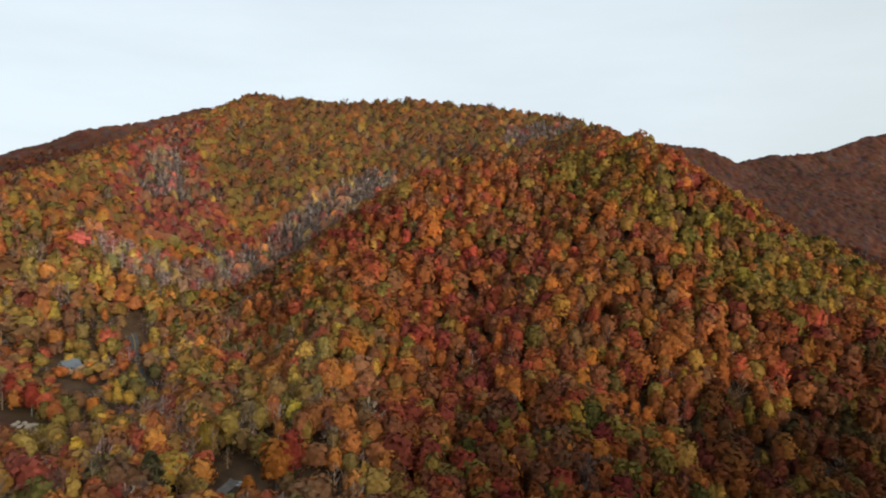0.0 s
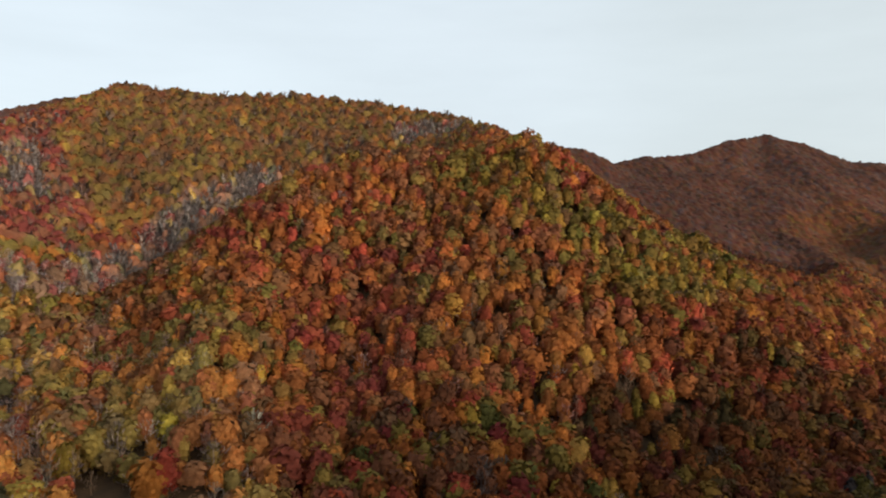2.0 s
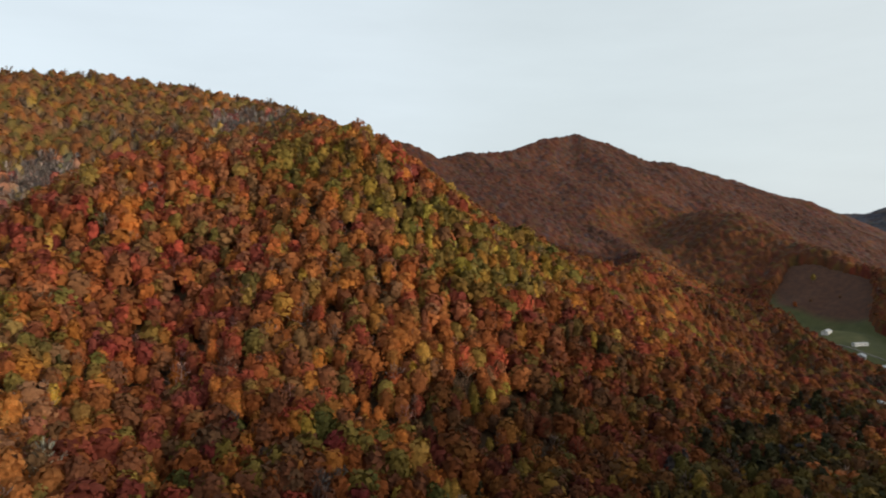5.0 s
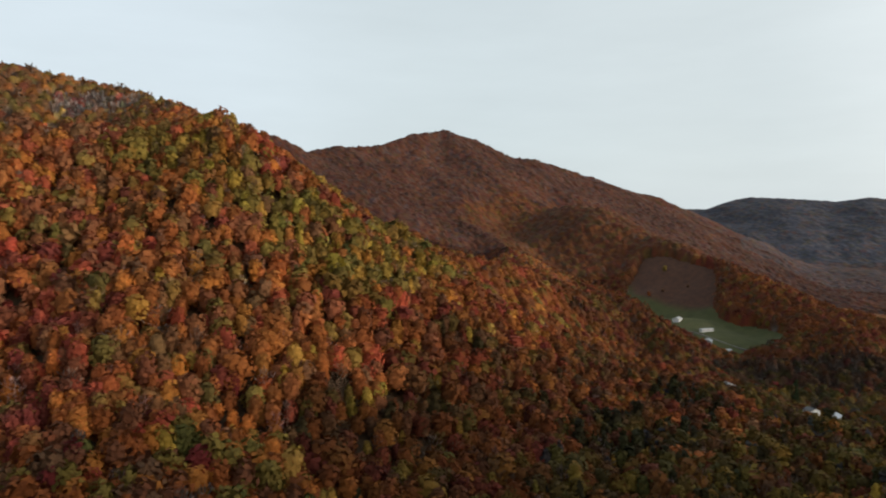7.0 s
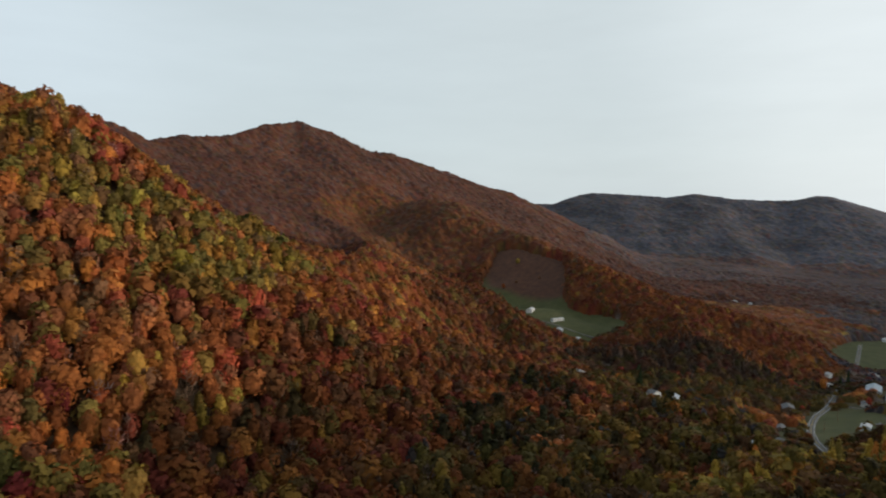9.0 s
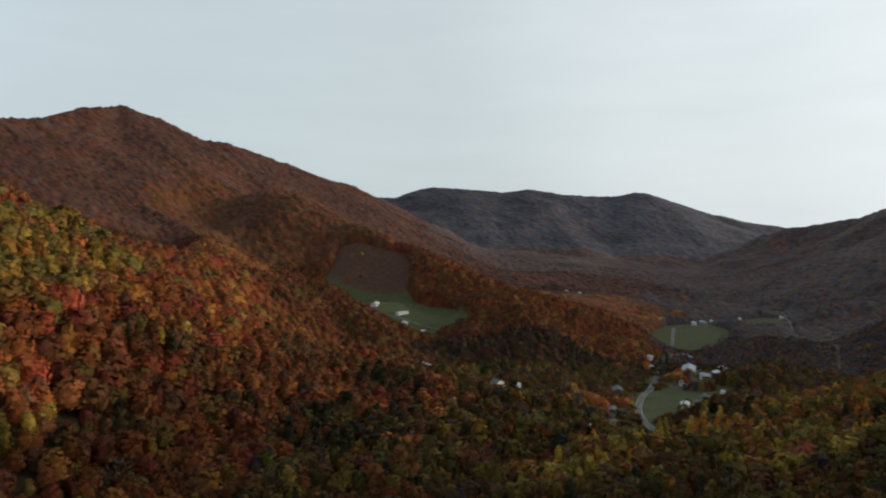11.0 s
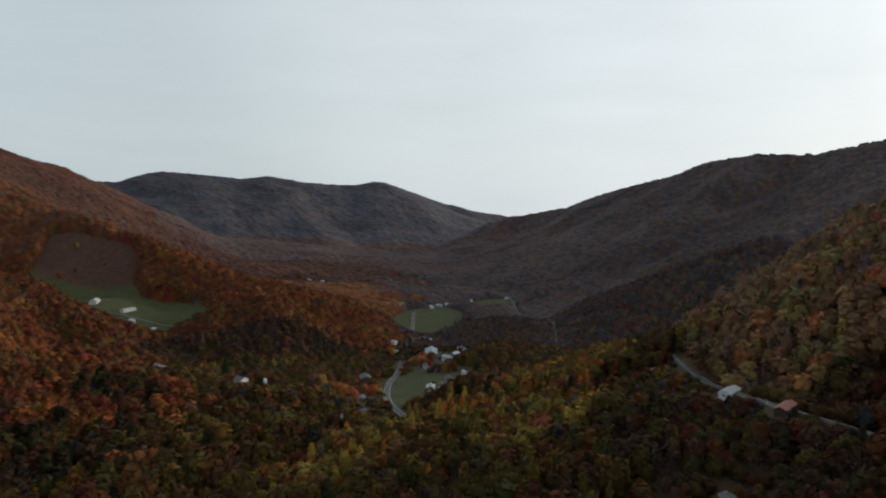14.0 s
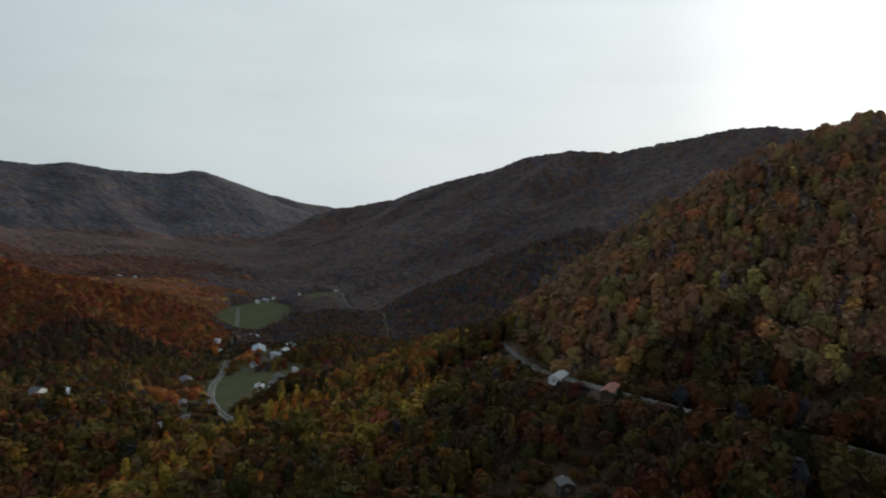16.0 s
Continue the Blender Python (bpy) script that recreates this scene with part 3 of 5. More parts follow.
PALETTE = PALETTE * [[.99, .96, .93]] + grey * [[.03, .05, .07]]
# shares of the PALETTE rows in each stand; the last is the haze blue
MIXES = {
    "slope": (38, 12, 18, 9, 6, 4, 3, 10, 4, 0, 2, 3, 0),
    "olive": (18, 9, 8, 8, 2, 1, 8, 28, 12, 1, 2, 3, 0),
    "red": (26, 6, 18, 6, 22, 9, 2, 6, 3, 0, 2, 3, 0),
    "warm": (12, 9, 8, 10, 2, 3, 11, 20, 9, 2, 16, 13, 0),
    "gully": (3, 1, 4, 5, 5, 2, 2, 5, 2, 1, 48, 22, 0),
    "burgundy": (9, 1, 14, 6, 36, 5, 1, 4, 2, 1, 14, 8, 0),
    "green_gold": (14, 8, 5, 4, 2, 1, 20, 30, 15, 1, 2, 2, 0),
    "summit": (13, 7, 16, 22, 3, 0, 4, 18, 12, 2, 4, 6, 0),
    "left_slope": (22, 9, 14, 14, 4, 3, 4, 16, 8, 1, 3, 4, 0),
    "purple": (20, 2, 26, 8, 20, 0, 0, 3, 3, 3, 4, 8, 10),
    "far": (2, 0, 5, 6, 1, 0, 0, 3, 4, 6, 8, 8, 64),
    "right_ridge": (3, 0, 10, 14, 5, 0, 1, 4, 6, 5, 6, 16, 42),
    "near_hill": (8, 1, 9, 28, 2, 0, 2, 16, 12, 4, 9, 14, 8),
    "valley": (10, 6, 6, 8, 2, 1, 18, 26, 12, 6, 5, 6, 4),
    "gold": (10, 10, 6, 8, 1, 1, 32, 22, 6, 2, 2, 2, 0),
    "hemlock": (12, 3, 10, 10, 2, 1, 4, 13, 12, 28, 2, 4, 6),
    "east_slope": (46, 18, 12, 4, 11, 9, 4, 6, 2, 0, 1, 1, 0),
    "hollow_front": (11, 10, 7, 9, 2, 4, 11, 18, 9, 2, 18, 14, 0),
    "lower": (34, 9, 18, 10, 10, 5, 4, 9, 5, 3, 2, 3, 0),
    "hill_foot": (8, 2, 8, 22, 1, 1, 3, 18, 14, 6, 8, 10, 6),
    "hill_orange": (32, 7, 24, 8, 16, 3, 2, 8, 5, 2, 1, 3, 0),
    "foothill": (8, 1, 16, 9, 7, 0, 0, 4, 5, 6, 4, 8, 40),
    "knoll_foot": (6, 1, 12, 26, 4, 1, 1, 6, 6, 6, 10, 20, 0),
    "knoll": (36, 12, 20, 6, 14, 6, 2, 5, 3, 1, 1, 1, 0),
}
MIX_NAMES = list(MIXES)
MIX_TABLE = np.cumsum(np.array([MIXES[k] for k in MIX_NAMES], float) / np.array([[sum(MIXES[k])] for k in MIX_NAMES]), 1)


def near_line(x, y, line):
    return np.minimum.reduce([d for d, _ in along(x, y, [(*p, 0) for p in line])])


def stand_of(x, y):
    """Which mix of trees grows at a place in the plan."""
    far, turn = np.hypot(x - 20, y - 60), np.degrees(np.arctan2(x - 20, y - 60))
    out = np.full(x.shape, MIX_NAMES.index("slope"))

    def put(where, name):
        out[where] = MIX_NAMES.index(name)

    ragged = 26 * wave(x, y, 80, 9) + 12 * wave(x, y, 34, 12)
    mood = .7 * wave(x, y, 100, 41) + .5 * wave(x, y, 44, 43) + .4 * wave(x, y, 3.9, 47)
    put((turn < -9) & (y > 560), "left_slope")
    put((x > 210 + ragged) & (y > 400) & (y < 900), "east_slope")
    put(mood > .42, "olive")
    put(mood < -.58, "red")
    put((y > 830) & (x < 420) & (x > -330), "summit")
    put(near_line(x, y, [(-92, 901), (-121, 853), (-147, 811), (-175, 772), (-201, 732), (-211, 652), (-227, 610)]) + .8 * ragged < 26, "gully")
    put(near_line(x, y, [(-228, 612), (-250, 590), (-215, 640), (-290, 600)]) + ragged < 34, "gully")
    put(near_line(x, y, [(93, 992), (135, 948)]) + ragged < 28, "gully")
    put(near_line(x, y, [(-415, 1026), (-361, 893), (-319, 774), (-269, 679)]) + ragged < 42, "burgundy")
    put(near_line(x, y, [(-400, 990), (-361, 893), (-335, 810)]) + ragged < 12, "gully")
    put(near_line(x, y, [(-90, 620), (-42, 525), (17, 529), (33, 505), (-8, 481)]) + ragged < 20, "red")
    put(near_line(x, y, [(108, 647), (144, 603)]) + ragged < 26, "green_gold")
    put(near_line(x, y, [(160, 575), (198, 551), (233, 551), (283, 572), (342, 612), (400, 640)]) + ragged < 34, "green_gold")
    put(near_line(x, y, [(200, 345), (300, 400), (354, 445), (440, 470), (560, 520)]) + ragged < 60, "lower")
    put(near_line(x, y, [(327, 363), (412, 380), (462, 392), (501, 420), (560, 450)]) + ragged < 36, "hemlock")
    put((x < -55 + ragged) & (y < 470) | (x < -150) & (y < 560), "warm")
    put((x < -40 + ragged) & (x > -160) & (y < 420 + ragged), "hollow_front")
    put((y > 1300) & (turn < 58), "purple")
    put((turn < -21) & (far > 1350), "purple")
    put((y < 345 - .12 * (x - 300) + ragged) & (x > 230) & (x < 1100) & (y > -10), "valley")
    put(near_line(x, y, [(440, 231), (500, 222), (562, 197), (600, 165), (659, 130), (700, 100), (590, 140), (480, 120)]) + ragged < 48, "gold")
    put(near_line(x, y, [(440, 340), (560, 350), (647, 335), (692, 379)]) + ragged < 40, "valley")
    put(near_line(x, y, [(640, 335), (692, 379)]) + ragged < 28, "gold")
    put((y < 5 + ragged * .5) & (x < 1000), "near_hill")
    put((x > 180) & (x < 480) & (y < 70 + ragged) & (y > -70 - .3 * (x - 330) + 2.2 * ragged), "hill_foot")
    put((y < 40) & (far < 400 + 2 * ragged), "hill_foot")
    put(near_line(x, y, [(1390, 1450), (1340, 1200), (1280, 980), (1230, 800)]) + 1.5 * ragged < 330, "hill_orange")
    put((x > 620 + ragged) & (x < 1150) & (far > 780) & (y > 480) & (y < 900), "lower")
    put(near_line(x, y, [(560, 330), (660, 400), (720, 470), (800, 430), (840, 340)]) + ragged < 75, "valley")
    put((near_line(x, y, [(1210, 760), (1170, 660), (1190, 560), (1150, 430)]) + ragged * .8 < 150) & (x > 820), "knoll")
    put(near_line(x, y, [(800, 560), (870, 500), (930, 450), (960, 410)]) + ragged < 38, "knoll_foot")
    # far stands turn bluer with distance: haze put into the crown colour
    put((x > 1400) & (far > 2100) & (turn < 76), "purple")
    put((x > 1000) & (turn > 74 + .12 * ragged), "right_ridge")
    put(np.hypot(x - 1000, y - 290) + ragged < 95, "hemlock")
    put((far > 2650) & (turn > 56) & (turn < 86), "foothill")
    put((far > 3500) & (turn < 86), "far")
    return out


def scatter(spacing, low, high, jitter=0.6):
    """Places for trees on a shaken grid, between two distances from the flight's middle, on the side that it looks to."""
    n = int(high / spacing / .88) + 2
    i, j = np.meshgrid(np.arange(-n, n), np.arange(-n, n))
    x = 20 + (i + (j % 2) * .5 + RNG.uniform(-jitter, jitter, i.shape)) * spacing
    y = 60 + (j * .9 + RNG.uniform(-jitter, jitter, i.shape)) * spacing
    x, y = x.ravel(), y.ravel()
    d, bearing = np.hypot(x - 20, y - 60), np.degrees(np.arctan2(x - 20, y - 60))
    keep = (d >= low) & (d < high) & (bearing > -46) & (bearing < 138) & (y < 6000)
    x, y = x[keep], y[keep]
    clear = meadow_at(x, y, 3.0) < .5
    for line, half in CLEARINGS:
        clear &= near_line(x, y, line) > half
    for cx, cy, r in YARDS:
        clear &= np.hypot(x - cx, y - cy) > r
    for cx, cy, r in OPEN_GROUND:
        clear &= (np.hypot(x - cx, y - cy) > r) | (RNG.uniform(0, 1, x.shape) < .35)
    return x[clear], y[clear]


CLEARINGS = [(line, width / 2 + {'hillside_road': 0.6, 'driveway': 2.5}.get(name, 2.0)) for name, (width, line) in ROADS.items() if name not in ('hollow_road', 'valley_road')]
CLEARINGS += [(ROADS['valley_road'][1][:8], 5.0), (ROADS['valley_road'][1][7:], 1.5)]
CLEARINGS += [(ROADS['hollow_road'][1], 5.0)]
YARDS = [(x, y, max(w, d) * .5 + 5) for x, y, turn, w, d, *_ in HOUSES] + [(-91, 306, 10), (-96, 290, 8), (-216, 344, 8), (-236, 429, 10), (-221, 406, 11), (-212, 392, 9)]
YARDS += [(x + (30 - x) / math.hypot(x - 30, y - 85) * (10 + d * .6), y + (85 - y) / math.hypot(x - 30, y - 85) * (10 + d * .6), max(w, d) * .45 + 3) for x, y, turn, w, d, *_ in HOUSES]  # front gardens


def low_growth(x, y):
    """How tall the growth stands beside roads and houses: 1 in the forest, less close to them."""
    d = np.full(np.shape(x), 1e9)
    for name in ("valley_road", "village_street", "farm_lane", "upper_lane"):
        d = np.minimum(d, near_line(x, y, ROADS[name][1]))
    for hx, hy, *_ in HOUSES + [CABIN, (-219, 403)]:
        d = np.minimum(d, np.hypot(x - hx, y - hy))
    d = np.minimum(d, near_line(x, y, [(1000, 300), (1150, 330)]) - 20)
    d = np.minimum(d, 32 + near_line(x, y, ROADS["hollow_road"][1]))
    d = np.minimum(d, 14 + np.hypot(x + 90, y - 296))
    road = ROADS["hillside_road"][1]
    bank = np.where(near_line(x, y, [(a + 3, b + 12) for a, b in road]) < near_line(x, y, [(a - 3, b - 12) for a, b in road]), near_line(x, y, road), 16 + near_line(x, y, road))
    bank = bank + np.clip((x - 605) / 2, 0, 24)  # tall trees hide the far end of the road
    return np.minimum(np.clip(.32 + (d - 16) / 62, .32, 1.0), np.clip((bank - 3) / 24, .18, 1.0))


def sphere_points(n, rng):
    """Evenly spread directions, slightly shaken."""
    k = np.arange(n) + .5
    z = 1 - 2 * k / n
    a = k * 2.399963 + rng.uniform(0, 6.28)
    r = np.sqrt(1 - z * z)
    v = np.stack([r * np.cos(a), r * np.sin(a), z], -1) + rng.normal(0, .5 / math.sqrt(n), (n, 3))
    return v / np.linalg.norm(v, axis=1, keepdims=True)


def ico(level):
    bm = bmesh.new()
    bmesh.ops.create_icosphere(bm, subdivisions=level, radius=1)
    v = np.array([p.co for p in bm.verts])
    f = np.array([[q.index for q in p.verts] for p in bm.faces])
    bm.free()
    return v, f


ICO_V, ICO_F = ico(1)


def upper(level, low=-.55):
    """A ball without its underside."""
    v, f = ico(level)
    f = f[v[f][:, :, 2].mean(1) > low]
    used = np.unique(f)
    where = np.zeros(len(v), int)
    where[used] = np.arange(len(used))
    return v[used], where[f]


SMALL_BALL = upper(1, -.55)


def soft_normals(v, f):
    """Normals of a closed skin, averaged at its corners."""
    n = np.zeros_like(v)
    flat = np.cross(v[f[:, 1]] - v[f[:, 0]], v[f[:, 2]] - v[f[:, 0]])
    for k in range(3):
        np.add.at(n, f[:, k], flat)
    return n / np.maximum(np.linalg.norm(n, axis=1, keepdims=True), 1e-9)


def crown_shape(rng, tufts, size, wide=.28, sparse=False, pointed=False, lumps=9, thin=.18):
    """A crown for a tree one unit high: tufts of leaves in rounded lumps over a small core; a bare one of twigs alone. Corners, triangles, normals."""
    foot, lean, oval = .14, rng.uniform(-.05, .05, 2), rng.uniform(.85, 1.15)
    knobs, weight = sphere_points(lumps, rng), rng.uniform(.4, 1.25, lumps)

    def outline(d):
        """Places on the crown's outline, in those directions."""
        swell = .70 + .52 * (np.clip((d @ knobs.T - .66) / .34, 0, 1) ** .7 * weight).max(1)
        h = (d[:, 2] + 1) / 2
        reach = np.clip(1.05 - h, 0, .9) ** .8 if pointed else np.sqrt(np.clip(1 - (2 * h - .85) ** 2 / 1.5, 0, 1))
        flat = np.maximum(np.hypot(d[:, 0], d[:, 1]), 1e-6)
        out = wide * reach * swell * np.minimum(1, flat * 3)
        top = foot + (.97 - foot) * np.clip(h * (.88 + .12 * swell), 0, 1.03)
        return np.stack([d[:, 0] / flat * out * oval + lean[0] * h, d[:, 1] / flat * out / oval + lean[1] * h, top], -1)

    V, Fc, N, at = [], [], [], 0
    if not sparse:
        core = outline(SMALL_BALL[0]) * [.80, .80, .92] + [0, 0, .02]
        V.append(core), Fc.append(SMALL_BALL[1]), N.append(soft_normals(core, SMALL_BALL[1]))
        at = len(core)
    ways = sphere_points(int(tufts * 1.25) + 1, rng)
    ways = ways[ways[:, 2] > -.7]
    spots = outline(ways)
    spots[:, :2] *= rng.uniform(.25, 1, (len(ways), 1)) if sparse else rng.uniform(.78, 1.10, (len(ways), 1))
    spots[:, 2] += rng.uniform(-.04, .03, len(ways))
    for d, p in zip(ways, spots):
        if sparse:  # twigs reach up and outwards
            b = d * [.7, .7, .3] + [0, 0, .8] + rng.normal(0, .25, 3)
            b /= np.linalg.norm(b)
            t = np.cross(b, rng.normal(0, 1, 3))
            t /= np.linalg.norm(t)
            n = np.cross(t, b)
        else:
            n = d * [1, 1, .8] + rng.normal(0, .38, 3)
            n /= np.linalg.norm(n)
            t = np.cross(n, rng.normal(0, 1, 3))
            t /= np.linalg.norm(t)
            b = np.cross(n, t)
        s = size * rng.uniform(.6, 1.35)
        w = s * (thin if sparse else rng.uniform(.7, 1.1))
        V.append(np.array([p - t * w - b * s * .6, p + t * w * .8 - b * s, p + t * w + b * s * .6 - n * s * .3, p - t * w * .7 + b * s - n * s * .25]))
        Fc.append(np.array([(0, 1, 2), (0, 2, 3)]) + at)
        way = d * [1, 1, .8] + [0, 0, .35] + rng.normal(0, .20, 3)
        N.append(np.repeat((way / np.linalg.norm(way))[None], 4, 0))
        at += 4
    if sparse:  # the stem shows
        for turn in (0, math.pi / 2):
            u = np.array([math.cos(turn), math.sin(turn), 0])
            V.append(np.array([-u * .016, u * .016, u * .006 + [0, 0, .85], -u * .006 + [0, 0, .85]]))
            Fc.append(np.array([(0, 1, 2), (0, 2, 3)]) + at)
            N.append(np.tile([u[1], -u[0], .3], (4, 1)))
            at += 4
    return np.concatenate(V), np.concatenate(Fc), np.concatenate(N)


def trunk_shape(sides=5, top=.62, radius=.028):
    """A tapered trunk with two limbs, for a tree one unit high."""
    rings = [(0, 0, -.06, radius * 1.3), (.01, 0, .12, radius), (.02, .01, top, radius * .35)]
    V, Fc = [], []

    def tube(points):
        base = sum(len(v) for v in V)
        for x, y, z, r in points:
            a = np.arange(sides) * 2 * math.pi / sides
            V.append(np.stack([x + r * np.cos(a), y + r * np.sin(a), np.full(sides, z)], -1))
        for k in range(len(points) - 1):
            for i in range(sides):
                p, q = base + k * sides + i, base + k * sides + (i + 1) % sides
                Fc.extend([(p, q, q + sides), (p, q + sides, p + sides)])

    tube(rings)
    tube([(.01, 0, .30, radius * .5), (.16, .05, .58, radius * .15)])
    tube([(.01, 0, .36, radius * .5), (-.14, -.08, .62, radius * .15)])
    return np.concatenate(V), np.array(Fc)


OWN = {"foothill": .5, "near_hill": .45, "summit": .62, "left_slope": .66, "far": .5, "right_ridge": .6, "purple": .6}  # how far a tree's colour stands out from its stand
# tone of each stand's crowns: shade, sunlight and haze are put into these values
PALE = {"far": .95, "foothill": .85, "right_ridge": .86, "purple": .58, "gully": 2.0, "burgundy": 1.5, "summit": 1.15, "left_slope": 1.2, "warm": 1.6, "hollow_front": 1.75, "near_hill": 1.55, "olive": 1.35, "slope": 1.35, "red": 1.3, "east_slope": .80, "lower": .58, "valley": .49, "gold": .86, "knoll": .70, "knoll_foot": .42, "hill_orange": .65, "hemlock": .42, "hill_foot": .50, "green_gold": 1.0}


def seen_ground(x, y):
    """Slopes turned towards the valley."""
    z, seen = ground_height(x, y) + 22, np.zeros(x.shape, bool)
    for ex, ey, ez in ((0, 10, 205), (45, 100, 200)):
        open_way = np.ones(x.shape, bool)
        for k in np.linspace(.12, .97, 30):
            open_way &= ground_height(ex + (x - ex) * k, ey + (y - ey) * k) < ez + (z - ez) * k + 6
        seen |= open_way
    return seen


def forest(name, x, y, shapes, sparse_shapes, pine_shapes, low, high, label, sink=0.0):
    """One stand of trees too many to count, as one mesh."""
    n = len(x)
    stand = stand_of(x, y)
    kind = (RNG.uniform(0, 1, n)[:, None] > MIX_TABLE[stand]).sum(1).clip(0, 12)
    patch = wave(x, y, 45, 21) * .5 + wave(x, y, 18, 23) * .35
    mean = np.array([np.average(PALETTE, axis=0, weights=MIXES[k]) for k in MIX_NAMES])[stand]
    own = np.array([OWN.get(k, .72) for k in MIX_NAMES])[stand][:, None]
    base = PALETTE[kind] * own + mean * (1 - own)
    pale = np.array([PALE.get(k, .66) for k in MIX_NAMES])[stand]
    tint = pale[:, None] * base * np.exp(RNG.normal(0, .13, (n, 1)) + .22 * patch[:, None]) * np.exp(RNG.normal(0, .06, (n, 3)))
    tint[(kind == 10) | (kind == 11)] *= 1.6
    z = ground_height(x, y)
    tall = (RNG.uniform(low, high, n) - 3.5 * (RNG.uniform(0, 1, n) < .3)) * (1 + .18 * wave(x, y, 30, 2)) * np.where(kind == 9, 1.15, 1.0) * low_growth(x, y)
    broad = low_growth(x, y) ** -.7  # low growth is bushy
    V, Fc, C, N, at = [], [], [], [], 0
    tip = (kind == 6) & (RNG.uniform(0, 1, n) < .7)  # poplars
    pine = (kind == 9) | (kind == 12)
    bare = (kind == 10) | (kind == 11)
    for group, chosen in ((shapes, ~(tip | pine | bare)), (pine_shapes, tip | pine), (sparse_shapes, bare)):
        where = np.flatnonzero(chosen)
        pick = RNG.randint(0, len(group), len(where))
        for g, (sv, sf, sn) in enumerate(group):
            w = where[pick == g]
            if not len(w):
                continue
            a, spread = RNG.uniform(0, 6.28, len(w)), 1.0 * np.exp(RNG.normal(0, .18, len(w))).clip(.7, 1.35) * broad[w]
            c, s = np.cos(a), np.sin(a)
            h = tall[w]
            px = (sv[None, :, 0] * c[:, None] - sv[None, :, 1] * s[:, None]) * (h * spread)[:, None] + x[w][:, None]
            py = (sv[None, :, 0] * s[:, None] + sv[None, :, 1] * c[:, None]) * (h * spread)[:, None] + y[w][:, None]
            pz = sv[None, :, 2] * h[:, None] + (z[w] - sink)[:, None]
            m = len(sv)
            V.append(np.stack([px, py, pz], -1).reshape(-1, 3))
            Fc.append((sf[None] + (np.arange(len(w)) * m)[:, None, None] + at).reshape(-1, 3))
            C.append(np.repeat(tint[w], m, 0))
            N.append(np.stack([sn[None, :, 0] * c[:, None] - sn[None, :, 1] * s[:, None], sn[None, :, 0] * s[:, None] + sn[None, :, 1] * c[:, None],
                               np.repeat(sn[None, :, 2], len(w), 0)], -1).reshape(-1, 3))
            at += m * len(w)
    me = mesh_from(name, np.concatenate(V), np.concatenate(Fc), LEAVES, [("tint", np.concatenate(C)), ("custom_normal", np.concatenate(N))], True)
    return tagged(new(name, me), label, "forest", kind="stuff")


def hashed(key, salt):
    """A fixed random value from -1 to 1 for each key."""
    return LATTICE.ravel()[(key * (2 * salt + 1) + salt * 977) % 65536]


def belt_inner(bearing):
    """Where the single crowns begin: nearer ones lie under the flight."""
    return np.interp(np.degrees(bearing), (-48, -16, 0, 16, 32, 48, 60, 72, 88, 104, 138), (210, 215, 225, 255, 290, 335, 345, 315, 245, 215, 210))


def belt_outer(bearing):
    """Where the single crowns give way to the closed roof of the woods."""
    return np.interp(np.degrees(bearing), (-46, -10, 10, 26, 42, 58, 90, 114, 138), (640, 660, 660, 680, 720, 690, 640, 640, 640))


def open_side(bearing):
    """How far the plain woods reach under and behind the flight."""
    turn = np.degrees(bearing)
    return np.where((turn > -46) & (turn < 138), belt_inner(bearing), 880.0)


def dome_drop(rel):
    """How far a round crown falls off towards its rim."""
    return .30 * (1 - np.sqrt(np.clip(1 - .92 * np.clip(rel, 0, 1.03) ** 2, 0, 1)))


